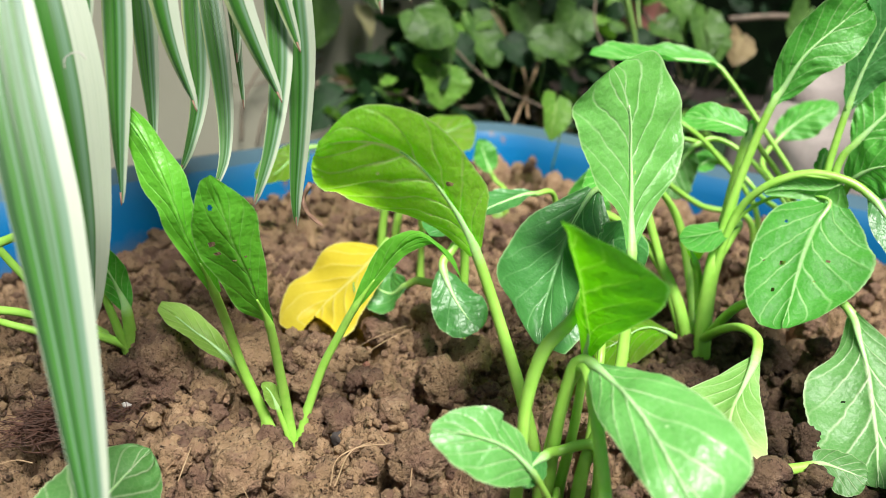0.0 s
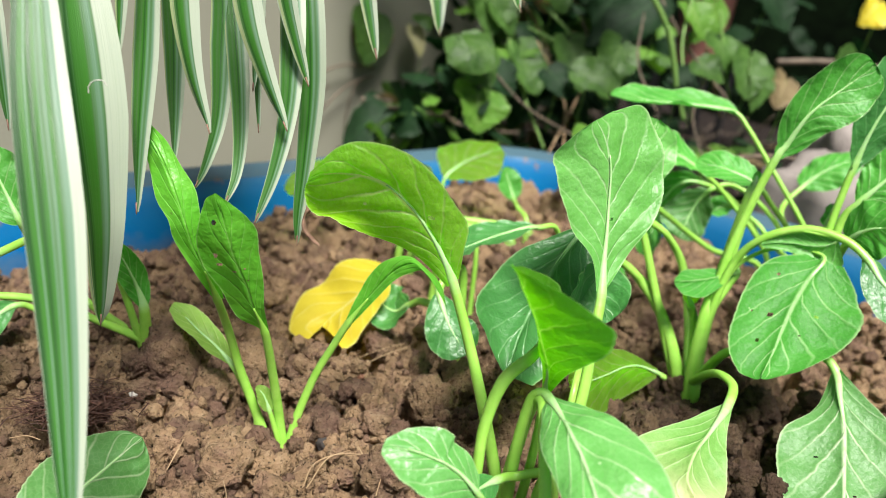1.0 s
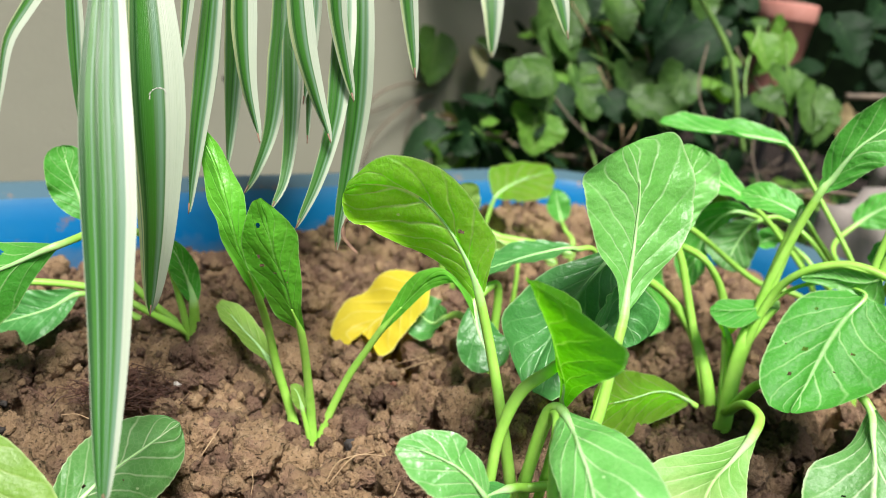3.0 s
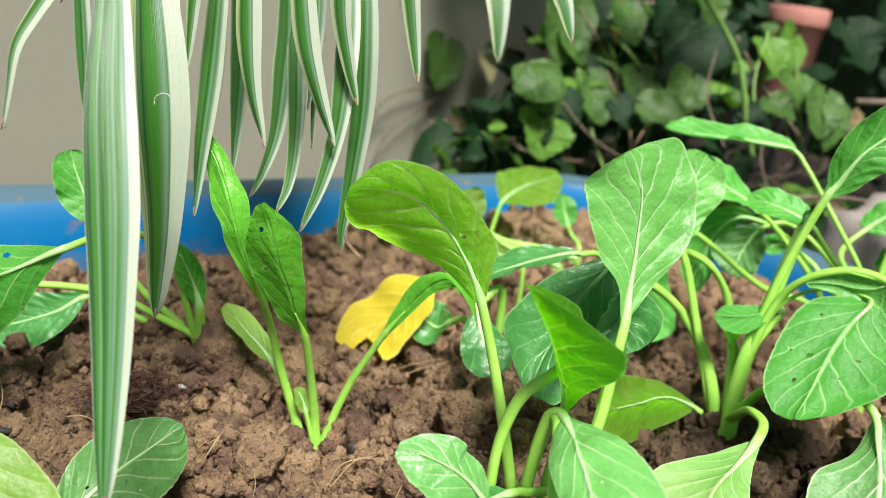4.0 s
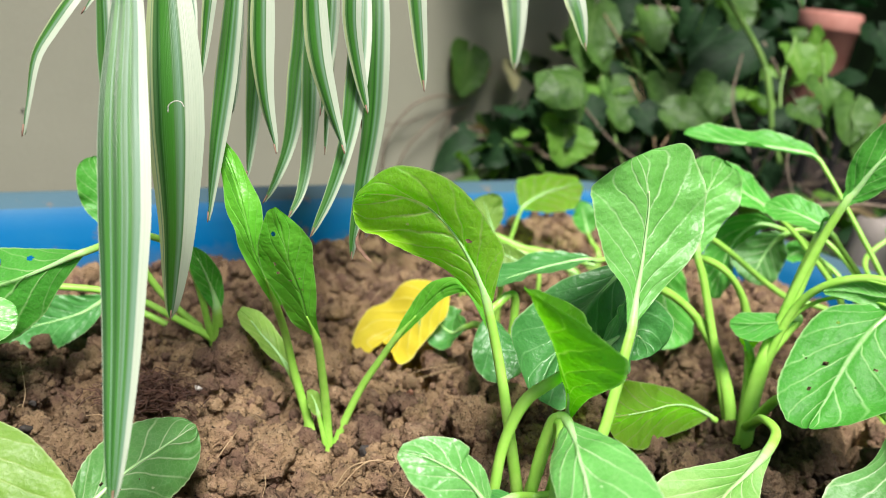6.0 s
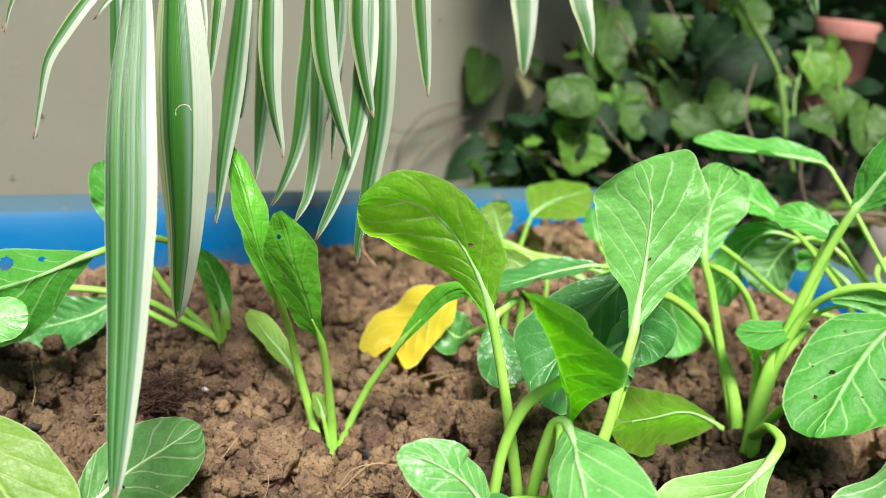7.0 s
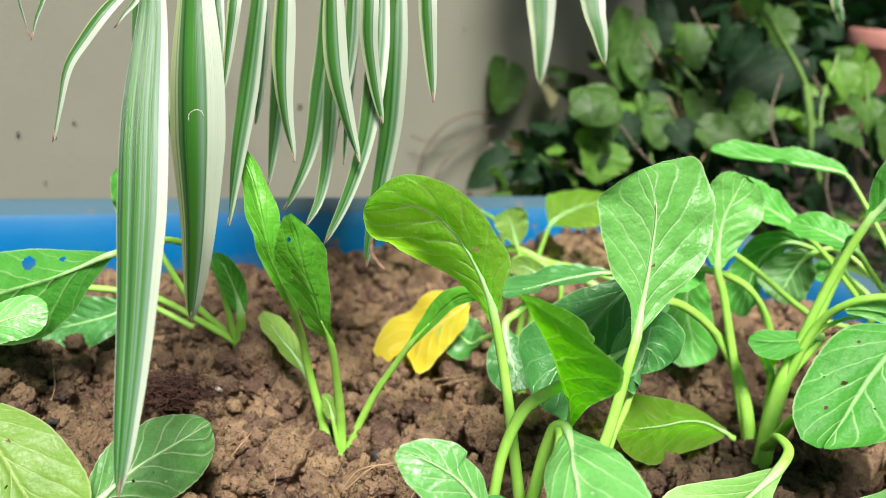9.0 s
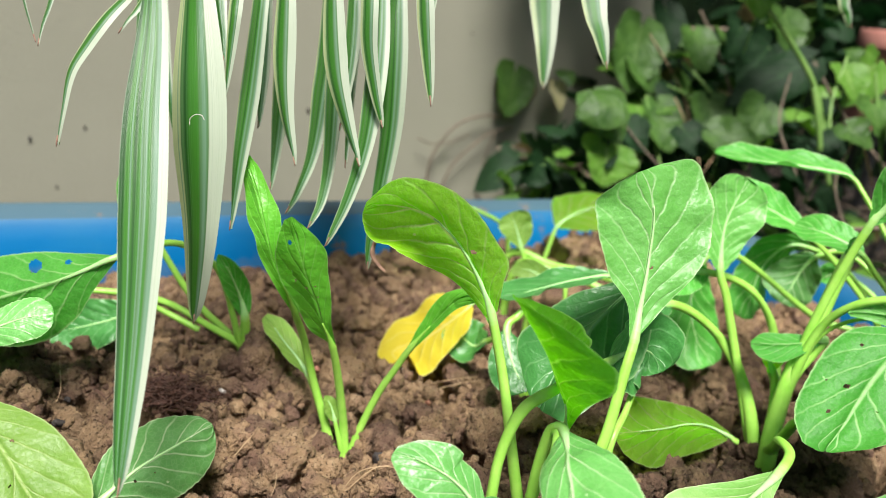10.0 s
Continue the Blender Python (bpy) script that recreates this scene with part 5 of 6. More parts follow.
leaf('left', [(-0.099, 0.087, 0.031), (-0.125, 0.083, 0.048), (-0.163, 0.075, 0.069), (-0.212, 0.059, 0.077), (-0.241, 0.043, 0.075), (-0.257, 0.031, 0.067), (-0.275, 0.016, 0.05), (-0.293, -0.001, 0.028)], 5, 0.0605, (-0.7, 0.41, 0.58), 'obovate', r=0.75)
shaped_leaf('left', [(-0.101, 0.087, 0.032), (-0.118, 0.077, 0.098), (-0.14, 0.045, 0.127)],
            [(-0.165, 0.006, 0.126), (-0.184, 0.002, 0.116), (-0.203, 0, 0.106), (-0.224, 0, 0.097), (-0.244, 0, 0.088), (-0.266, 0.002, 0.077), (-0.28, 0.003, 0.071)],
            [(-2, 0.3, 0.8), (-6.5, 14.7, 5.9), (-10.4, 22, 12.1), (-12.3, 24.5, 16.7), (-14.1, 23.4, 19.5), (-5.6, 10.7, 13.6), (0.1, 2.1, 3.3)],
            [(-0.4, -1.7, -2.3), (6.3, 0.4, -11.3), (12.2, 2.1, -25.5), (14.3, 2.6, -33.6), (10.1, 2.6, -34.5), (6.6, -0.7, -21.6), (1.7, -0.2, -3.8)], mat='leaf', cup=0.04, r=0.75, holes=[(0.2, 0.45, 0.036), (0.2, 0.27, 0.018)])
leaf('left', [(-0.115, 0.116, 0.014), (-0.172, 0.118, 0.04), (-0.187, 0.112, 0.047), (-0.206, 0.106, 0.036), (-0.233, 0.102, 0.026), (-0.26, 0.098, 0.018)], 2, 0.044, (-0.36, 0.52, 0.77), 'obovate', mat='leaf_dark', r=0.75)
leaf('left', [(-0.102, 0.099, 0.026), (-0.142, 0.101, 0.06), (-0.17, 0.098, 0.104), (-0.174, 0.092, 0.117), (-0.183, 0.098, 0.135), (-0.19, 0.102, 0.151), (-0.194, 0.106, 0.163)], 3, 0.0341, (0.9, 0.28, 0.33), 'round', r=0.75)
leaf('left', [(-0.29, -0.043, 0.026), (-0.265, -0.041, 0.056), (-0.242, -0.036, 0.075), (-0.224, -0.03, 0.084), (-0.209, -0.025, 0.09), (-0.195, -0.02, 0.092)], 2, 0.0292, (-0.38, 0.46, 0.8), 'obovate', mat='leaf_glossy', r=0.75)
shaped_leaf('corner', [(-0.24, -0.101, 0.074), (-0.22, -0.104, 0.082)],
            [(-0.206, -0.108, 0.082), (-0.185, -0.118, 0.072), (-0.169, -0.127, 0.063), (-0.155, -0.137, 0.053), (-0.139, -0.149, 0.044), (-0.127, -0.159, 0.037)],
            [(-0.3, -2.5, -1.4), (-13.7, -11.7, -12.8), (-12.6, -18.3, -17.3), (-11.2, -18.5, -17.5), (-9.7, -13.6, -15.1), (-4.8, -4.1, -3.8)],
            [(1, 2.1, 0.3), (4.7, 12.8, 4.8), (15.6, 17.9, 6.2), (21.9, 17, 4.1), (19.6, 14.3, 1.9), (8.1, 2.9, -3)], mat='leaf_pale', cup=0.03, holes=[(0.62, 0.42, 0.008), (0.4, 0.6, 0.008)])
leaf('low2', [(-0.132, -0.13, 0.02), (-0.125, -0.12, 0.029), (-0.11, -0.103, 0.042), (-0.094, -0.081, 0.047), (-0.08, -0.062, 0.051)], 1, 0.0491, (-0.66, 0.38, 0.65), 'round', mat='leaf_mature', fold=0.25, holes=[(0.4, 0.3, 0.01), (0.6, 0.25, 0.012), (0.35, 0.45, 0.006)], r=1.0)

# ---- hanging spider plant ----
CROWN = np.array((-0.06, 0.17, 0.50))
spider = empty("spider_plant", tuple(CROWN), "spider plant with long cream-edged striped green leaves hanging down", "plant")
other = empty("spider_plant", (0.50, 0.62, 0.56), "small spider plant with striped leaves hanging above the vines", "plant")


def spider_leaf(points, width, side):
    root = other if points[0][0] > 0.4 else spider
    hub = np.array(root.location)
    p0, p1 = np.array(points[0]), np.array(points[1])
    rise = p0 + (p0 - p1) * 0.45
    arch = (rise + hub) / 2 + np.array((0, 0, 0.045))
    pts = [tuple(hub + (rise - hub) * 0.06), tuple(arch), tuple(rise)] + list(points)
    path, marks = curve_through(pts, 80)
    tan = unit(np.gradient(path, axis=0))
    sd = np.asarray(side, float)
    across = unit(sd - (tan @ sd)[:, None] * tan)
    up = np.cross(across, tan)
    v = np.linspace(0, 1, 80)
    s = (v - marks[3]) / (1 - marks[3])
    low = 0.2 if width > 0.02 and root is spider else 0.42
    ease = np.clip(s / 0.55, 0, 1)
    width = width * (0.98 if width < 0.02 else 1.0)
    w = width * np.where(s < 0.62, low + (1 - low) * ease * ease * (3 - 2 * ease), np.clip((1 - s) / 0.38, 0, 1) ** 0.55)
    w = np.maximum(w, 0.0006)
    nv = 11
    u = np.linspace(-1, 1, nv)
    seed = (points[-1][0] * 173 + points[-1][1] * 91) % 6.28
    fold = (0.13 if width < 0.022 else 0.05) * width * (np.abs(u) ** 1.3)[None] * (0.8 + 0.4 * np.sin(v * 5 + seed))[:, None]
    ripple = 0.05 * width * np.sin(v * 21 + seed)[:, None] * u[None]
    top = path[:, None] + across[:, None] * (0.5 * w[:, None] * u[None])[..., None] + up[:, None] * (fold + ripple)[..., None]
    uv = np.stack(np.broadcast_arrays(u[None] * 0.5 + 0.5, v[:, None]), -1).reshape(-1, 2)
    faces = [(i * nv + j, i * nv + j + 1, (i + 1) * nv + j + 1, (i + 1) * nv + j) for i in range(79) for j in range(nv - 1)]
    blade = mesh_object("leaf", to_local(top.reshape(-1, 3), root), faces, [STRIPED if points[-1][2] < 0.09 else STRIPED_DULL if points[0][1] > 0.055 and width < 0.02 else STRIPED_WIDE], root, uv)
    # the withered point
    tipv, tipf = tube(np.array([path[-2], path[-1], path[-1] + (path[-1] - path[-3]) * 0.12]), [0.0005, 0.0004, 0.0002], 6)
    mesh_object("withered_tip", to_local(tipv, root), tipf, [BROWN], blade)
    return blade


spider_leaf([(-0.136, -0.019, 0.365), (-0.12, -0.057, 0.293), (-0.112, -0.088, 0.239), (-0.103, -0.116, 0.189), (-0.096, -0.142, 0.142), (-0.091, -0.166, 0.102), (-0.089, -0.178, 0.082)], 0.0233, (1.0, 0.08, 0.04))
spider_leaf([(-0.138, 0.059, 0.379), (-0.118, 0.006, 0.295), (-0.106, -0.022, 0.229), (-0.102, -0.027, 0.165), (-0.104, -0.023, 0.122), (-0.106, -0.02, 0.097)], 0.0322, (0.98, -0.1, 0.15))
spider_leaf([(-0.132, 0.028, 0.346), (-0.142, -0.016, 0.303), (-0.152, -0.039, 0.281), (-0.16, -0.049, 0.264), (-0.165, -0.056, 0.25), (-0.166, -0.063, 0.23), (-0.167, -0.067, 0.213)], 0.0108, (0.78, -0.61, -0.15))
spider_leaf([(-0.231, 0.078, 0.326), (-0.229, 0.056, 0.284), (-0.232, 0.049, 0.266), (-0.233, 0.045, 0.253)], 0.005, (0.87, -0.48, 0.06))
spider_leaf([(-0.265, 0.076, 0.318), (-0.246, 0.054, 0.28), (-0.241, 0.05, 0.268), (-0.235, 0.046, 0.255)], 0.0025, (0.82, -0.37, 0.43))
spider_leaf([(-0.146, 0.041, 0.319), (-0.156, 0.016, 0.287), (-0.16, 0.008, 0.278), (-0.164, 0.006, 0.27)], 0.007, (0.78, -0.57, -0.24))
spider_leaf([(-0.099, 0.043, 0.365), (-0.093, 0.001, 0.298), (-0.093, -0.006, 0.275), (-0.094, -0.011, 0.243)], 0.01, (0.91, -0.39, 0.12))
spider_leaf([(-0.09, 0.065, 0.37), (-0.084, 0.022, 0.299), (-0.084, 0.006, 0.249), (-0.086, -0.005, 0.205), (-0.087, -0.01, 0.177), (-0.087, -0.014, 0.161)], 0.0156, (0.91, -0.39, 0.12))
spider_leaf([(-0.098, 0.103, 0.356), (-0.091, 0.07, 0.285), (-0.087, 0.052, 0.245), (-0.085, 0.039, 0.218)], 0.0128, (0.88, -0.44, 0.19))
spider_leaf([(-0.077, 0.054, 0.369), (-0.068, 0.018, 0.301), (-0.064, 0.004, 0.262), (-0.059, -0.003, 0.234), (-0.05, -0.01, 0.206)], 0.0163, (0.9, -0.35, 0.24))
spider_leaf([(-0.09, 0.114, 0.359), (-0.076, 0.063, 0.264), (-0.073, 0.043, 0.217), (-0.072, 0.027, 0.179)], 0.0148, (0.94, -0.29, 0.15))
spider_leaf([(-0.047, 0.043, 0.371), (-0.038, 0.011, 0.305), (-0.031, -0.003, 0.266), (-0.021, -0.011, 0.237), (-0.01, -0.018, 0.212)], 0.016, (0.89, -0.33, 0.3))
spider_leaf([(-0.059, 0.119, 0.382), (-0.048, 0.073, 0.283), (-0.047, 0.055, 0.242), (-0.048, 0.039, 0.205), (-0.054, 0.029, 0.18), (-0.06, 0.025, 0.165)], 0.0166, (0.95, -0.32, 0.07))
spider_leaf([(-0.039, 0.119, 0.385), (-0.03, 0.078, 0.3), (-0.027, 0.058, 0.252), (-0.024, 0.036, 0.199)], 0.0084, (0.91, -0.37, 0.17))
spider_leaf([(-0.05, 0.108, 0.344), (-0.04, 0.061, 0.262), (-0.035, 0.034, 0.208), (-0.036, 0.019, 0.178), (-0.042, 0.009, 0.161)], 0.0137, (0.95, -0.31, 0.1))
spider_leaf([(-0.019, 0.076, 0.38), (-0.009, 0.026, 0.288), (-0.008, 0.004, 0.241), (-0.01, -0.007, 0.214), (-0.016, -0.018, 0.187), (-0.025, -0.027, 0.162)], 0.0148, (0.95, -0.32, 0.06))
spider_leaf([(-0.009, 0.087, 0.383), (-0.001, 0.048, 0.311), (0.003, 0.03, 0.269), (0.005, 0.018, 0.229), (0.003, 0.009, 0.193), (0.0, 0.004, 0.157), (-0.0, 0.003, 0.139)], 0.0167, (0.95, -0.3, 0.12))
spider_leaf([(-0.024, 0.043, 0.374), (-0.016, 0.011, 0.308), (-0.013, 0.003, 0.282), (-0.006, -0.003, 0.256), (0.001, -0.006, 0.235)], 0.0135, (0.9, -0.34, 0.27))
spider_leaf([(-0.018, 0.108, 0.386), (-0.01, 0.069, 0.31), (-0.005, 0.046, 0.252), (-0.002, 0.036, 0.219)], 0.0113, (0.91, -0.37, 0.19))
spider_leaf([(0.01, -0.012, 0.37), (0.019, -0.041, 0.311), (0.023, -0.05, 0.288), (0.029, -0.059, 0.258)], 0.0113, (0.9, -0.34, 0.26))
spider_leaf([(0.017, 0.032, 0.378), (0.023, 0.004, 0.322), (0.024, -0.002, 0.305)], 0.0065, (0.91, -0.36, 0.2))
spider_leaf([(0.106, 0.325, 0.46), (0.123, 0.275, 0.332), (0.128, 0.257, 0.291), (0.13, 0.24, 0.253)], 0.0288, (0.99, 0.1, 0.1))
spider_leaf([(0.123, 0.181, 0.435), (0.142, 0.127, 0.33), (0.149, 0.116, 0.307), (0.156, 0.107, 0.283)], 0.0215, (0.97, 0.13, 0.21))
spider_leaf([(0.505, 0.551, 0.495), (0.516, 0.496, 0.387), (0.522, 0.492, 0.373), (0.527, 0.486, 0.355)], 0.021, (0.96, 0.22, 0.16))
spider_leaf([(-0.143, 0.108, 0.37), (-0.122, 0.064, 0.296), (-0.115, 0.052, 0.275), (-0.11, 0.041, 0.258)], 0.0131, (0.9, -0.33, 0.29))
spider_leaf([(-0.188, 0.14, 0.33), (-0.17, 0.104, 0.251), (-0.16, 0.088, 0.216), (-0.151, 0.075, 0.192)], 0.009, (0.9, -0.33, 0.29))
spider_leaf([(-0.19, 0.109, 0.335), (-0.175, 0.071, 0.273), (-0.168, 0.054, 0.233), (-0.162, 0.042, 0.19)], 0.0138, (0.9, -0.34, 0.26))
spider_leaf([(-0.039, 0.084, 0.372), (-0.03, 0.054, 0.307), (-0.027, 0.035, 0.265), (-0.028, 0.02, 0.226)], 0.011, (0.91, -0.37, 0.16))

curl = curve_through([(0.0062, -0.0052, 0.1658), (0.0033, -0.0049, 0.1591), (0.0033, -0.0071, 0.1524), (0.0081, -0.0076, 0.1463), (0.0127, -0.0084, 0.1426)], 20)[0]
cv, cf = tube(curl, np.linspace(0.0040, 0.0012, 20) * (1 + 0.12 * np.sin(np.arange(20) * 0.9)), 8, 0.35)
mesh_object("withered_tip", to_local(cv, spider), cf, [BROWN], spider)

scar = curve_through([(-0.0996, -0.0576, 0.2305), (-0.0994, -0.0576, 0.2340), (-0.0966, -0.0582, 0.2366), (-0.0932, -0.0586, 0.2368), (-0.0915, -0.0586, 0.2345)], 30)[0]
sv, sf = tube(scar, 0.00016 + 0.00022 * np.abs(np.sin(np.arange(30) * 1.9)) * np.abs(np.sin(np.arange(30) * 0.7)), 6)
mesh_object("leaf_scar", to_local(sv, spider), sf, [CHALK], spider)

# the pots that the spider plants grow in, hung on the wall out of the way
def hanging_pot(name, hub, radius, label):
    root = empty(name, tuple(hub), label, "pot")
    pts = [(0.0, -0.10), (0.72, -0.10), (0.95, 0.0), (1.05, 0.005), (1.05, 0.02), (0.97, 0.02), (0.93, -0.01), (0.0, -0.012)]
    n = 28
    vs = [(radius * pr * math.cos(2 * math.pi * k / n), radius * pr * math.sin(2 * math.pi * k / n), pz - 0.01) for pr, pz in pts for k in range(n)]
    fs = [(i * n + k, i * n + (k + 1) % n, (i + 1) * n + (k + 1) % n, (i + 1) * n + k) for i in range(len(pts) - 1) for k in range(n)]
    mesh_object("pot_body", vs, fs, [BLACK], root)
    a, b = float(np.dot(E1, np.array(hub[:2]))), float(np.dot(E2, np.array(hub[:2])))
    end = plan(a, WALL + 0.01)
    arm, af = tube(np.array([(hub[0], hub[1], hub[2] - 0.115), (end[0], end[1], hub[2] - 0.115)]), 0.006, 8)
    mesh_object("wall_bracket", to_local(arm, root), af, [BLACK], root)


hanging_pot("hanging_pot", CROWN, 0.085, "black plastic pot on a wall bracket holding the spider plant")
hanging_pot("hanging_pot", np.array((0.50, 0.62, 0.56)), 0.06, "small black plastic pot on a wall bracket")

# ---- vines and litter between the planter and the wall ----
vine = empty("creeping_vine", (0.40, 0.85, -0.15), "tangled green creeping vine with heart-shaped leaves at the wall", "vine")


def vine_leaf(points, width, side, mat="vine"):
    path, _ = curve_through(points, 26)
    seed = (points[0][0] * 77 + points[0][2] * 45) % 6.28
    bv, bf, uv = blade_mesh(path, side, width, "heart", -0.12, 0.03, seed, 22)
    blade = mesh_object("vine_leaf", to_local(bv, vine), bf, [LEAF[mat]], vine, uv)
    p = np.array(points[0])
    root = np.array((p[0] + 0.02, p[1] + 0.03, max(p[2] - 0.10, -0.15)))
    sv, sf = tube(curve_through([tuple(root), tuple((p + root) / 2 + np.array((0.01, 0, 0.02))), tuple(p)], 10)[0], 0.0011, 6)
    mesh_object("leaf_stalk", to_local(sv, vine), sf, [STEM], blade)


def vine_stem(points, radius, mat=STEM):
    v, f = tube(curve_through(points, 40)[0], radius, 8)
    mesh_object("vine_stem", to_local(v, vine), f, [mat], vine)


vine_leaf([(0.306, 0.682, 0.146), (0.304, 0.661, 0.118), (0.305, 0.654, 0.089)], 0.1048, (0.94, 0.33, -0.08), 'vine_lime')
vine_leaf([(0.3, 0.652, 0.218), (0.268, 0.637, 0.206), (0.239, 0.636, 0.193)], 0.0698, (-0.37, 0.62, 0.7), 'vine')
vine_leaf([(0.265, 0.702, 0.17), (0.279, 0.683, 0.153), (0.296, 0.679, 0.134)], 0.0585, (0.73, 0.5, 0.46), 'vine_shaded')
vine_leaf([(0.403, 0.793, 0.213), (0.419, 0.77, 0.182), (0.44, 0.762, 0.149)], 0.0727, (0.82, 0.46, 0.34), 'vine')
vine_leaf([(0.619, 0.772, 0.309), (0.553, 0.75, 0.268), (0.494, 0.742, 0.227)], 0.0781, (-0.52, 0.6, 0.61), 'vine_shaded')
vine_leaf([(0.376, 0.893, 0.332), (0.367, 0.864, 0.276), (0.363, 0.849, 0.221)], 0.1037, (0.94, 0.3, -0.18), 'vine')
vine_leaf([(0.73, 0.771, 0.32), (0.7, 0.749, 0.285), (0.679, 0.742, 0.25)], 0.0801, (0.8, 0.18, -0.58), 'vine_lime')
vine_leaf([(0.481, 0.704, 0.411), (0.484, 0.684, 0.386), (0.494, 0.678, 0.361)], 0.0823, (0.89, 0.41, 0.18), 'vine_lime')
vine_leaf([(0.456, 0.66, 0.194), (0.487, 0.644, 0.188), (0.523, 0.642, 0.18)], 0.0565, (0.23, 0.61, 0.76), 'vine')
vine_leaf([(0.18, 1.004, 0.224), (0.176, 0.979, 0.183), (0.173, 0.968, 0.14)], 0.0874, (0.94, 0.3, -0.16), 'vine')
vine_leaf([(0.265, 1.017, 0.21), (0.27, 0.997, 0.186), (0.277, 0.991, 0.162)], 0.0402, (0.91, 0.39, 0.13), 'vine_cream')
vine_leaf([(0.621, 0.9, 0.386), (0.627, 0.877, 0.352), (0.639, 0.869, 0.319)], 0.0868, (0.9, 0.41, 0.17), 'vine')
vine_leaf([(0.548, 0.893, 0.353), (0.536, 0.872, 0.323), (0.53, 0.865, 0.292)], 0.0762, (0.92, 0.26, -0.29), 'vine_shaded')
vine_leaf([(0.429, 0.956, 0.372), (0.437, 0.932, 0.335), (0.449, 0.922, 0.299)], 0.0704, (0.9, 0.4, 0.16), 'vine_shaded')
vine_leaf([(0.377, 0.879, 0.286), (0.388, 0.857, 0.255), (0.404, 0.849, 0.224)], 0.0656, (0.86, 0.44, 0.27), 'vine')
vine_leaf([(0.549, 0.75, 0.227), (0.553, 0.73, 0.202), (0.564, 0.723, 0.177)], 0.0723, (0.89, 0.42, 0.2), 'vine')
vine_leaf([(0.615, 0.591, 0.23), (0.628, 0.575, 0.219), (0.649, 0.572, 0.207)], 0.0529, (0.51, 0.57, 0.64), 'vine')
vine_leaf([(0.677, 0.651, 0.263), (0.68, 0.631, 0.238), (0.691, 0.625, 0.212)], 0.0734, (0.88, 0.42, 0.22), 'vine')
vine_leaf([(0.717, 0.619, 0.244), (0.706, 0.597, 0.213), (0.705, 0.588, 0.182)], 0.0636, (1.0, 0.02, -0.09), 'vine')
vine_leaf([(0.802, 0.633, 0.213), (0.786, 0.617, 0.192), (0.78, 0.612, 0.169)], 0.0606, (0.95, -0.04, -0.3), 'vine_dry')
vine_leaf([(0.281, 0.709, 0.217), (0.298, 0.678, 0.188), (0.32, 0.661, 0.159)], 0.0752, (0.86, 0.28, 0.43), 'vine')
vine_leaf([(0.552, 0.732, 0.236), (0.536, 0.713, 0.207), (0.526, 0.706, 0.176)], 0.0781, (0.95, -0.04, -0.31), 'vine')
vine_leaf([(0.474, 0.758, 0.231), (0.48, 0.728, 0.194), (0.491, 0.712, 0.157)], 0.0684, (0.97, 0.15, 0.2), 'vine')
vine_leaf([(0.403, 0.769, 0.193), (0.41, 0.743, 0.169), (0.422, 0.732, 0.144)], 0.0684, (0.93, 0.21, 0.31), 'vine')
vine_leaf([(0.395, 0.466, 0.134), (0.385, 0.448, 0.112), (0.381, 0.442, 0.088)], 0.0463, (0.98, -0.01, -0.19), 'vine_lime')
vine_leaf([(0.826, 0.529, 0.261), (0.803, 0.515, 0.237), (0.792, 0.512, 0.213)], 0.0626, (0.88, -0.08, -0.47), 'vine')
vine_leaf([(0.37, 0.932, 0.285), (0.395, 0.904, 0.255), (0.423, 0.89, 0.225)], 0.088, (0.76, 0.42, 0.49), 'vine')
vine_leaf([(0.588, 0.85, 0.327), (0.561, 0.83, 0.292), (0.54, 0.824, 0.256)], 0.0953, (0.85, 0.05, -0.52), 'vine_shaded')
vine_leaf([(0.66, 0.722, 0.307), (0.665, 0.7, 0.283), (0.677, 0.691, 0.259)], 0.0684, (0.91, 0.32, 0.28), 'vine_lime')
vine_leaf([(0.743, 0.626, 0.231), (0.729, 0.604, 0.198), (0.725, 0.595, 0.164)], 0.0655, (0.97, 0.14, -0.21), 'vine')
vine_leaf([(0.917, 0.905, 0.359), (0.933, 0.876, 0.322), (0.958, 0.861, 0.285)], 0.1255, (0.85, 0.37, 0.38), 'vine_shaded')
vine_leaf([(0.184, 1.03, 0.213), (0.177, 1.008, 0.183), (0.172, 1.0, 0.151)], 0.0932, (0.97, 0.14, -0.21), 'vine_dry')
vine_leaf([(1.136, 1.096, 0.415), (1.115, 1.079, 0.389), (1.103, 1.075, 0.365)], 0.0913, (0.88, 0.07, -0.47), 'vine_shaded')
vine_leaf([(1.189, 0.913, 0.362), (1.16, 0.899, 0.338), (1.143, 0.898, 0.315)], 0.0856, (0.79, -0.04, -0.62), 'leaf_yellow')
vine_leaf([(0.453, 0.838, 0.333), (0.463, 0.816, 0.302), (0.477, 0.808, 0.272)], 0.0712, (0.87, 0.43, 0.24), 'vine')
vine_leaf([(0.42, 0.69, 0.187), (0.435, 0.672, 0.172), (0.456, 0.669, 0.155)], 0.0561, (0.63, 0.54, 0.56), 'vine_shaded')
vine_leaf([(0.604, 0.635, 0.201), (0.62, 0.619, 0.193), (0.643, 0.618, 0.184)], 0.0537, (0.39, 0.59, 0.71), 'vine_shaded')
vine_leaf([(0.217, 0.724, 0.102), (0.204, 0.707, 0.085), (0.193, 0.704, 0.066)], 0.0586, (0.82, 0.19, -0.54), 'vine_shaded')
vine_leaf([(0.345, 0.744, 0.184), (0.358, 0.725, 0.163), (0.375, 0.72, 0.141)], 0.0586, (0.77, 0.49, 0.41), 'vine_shaded')
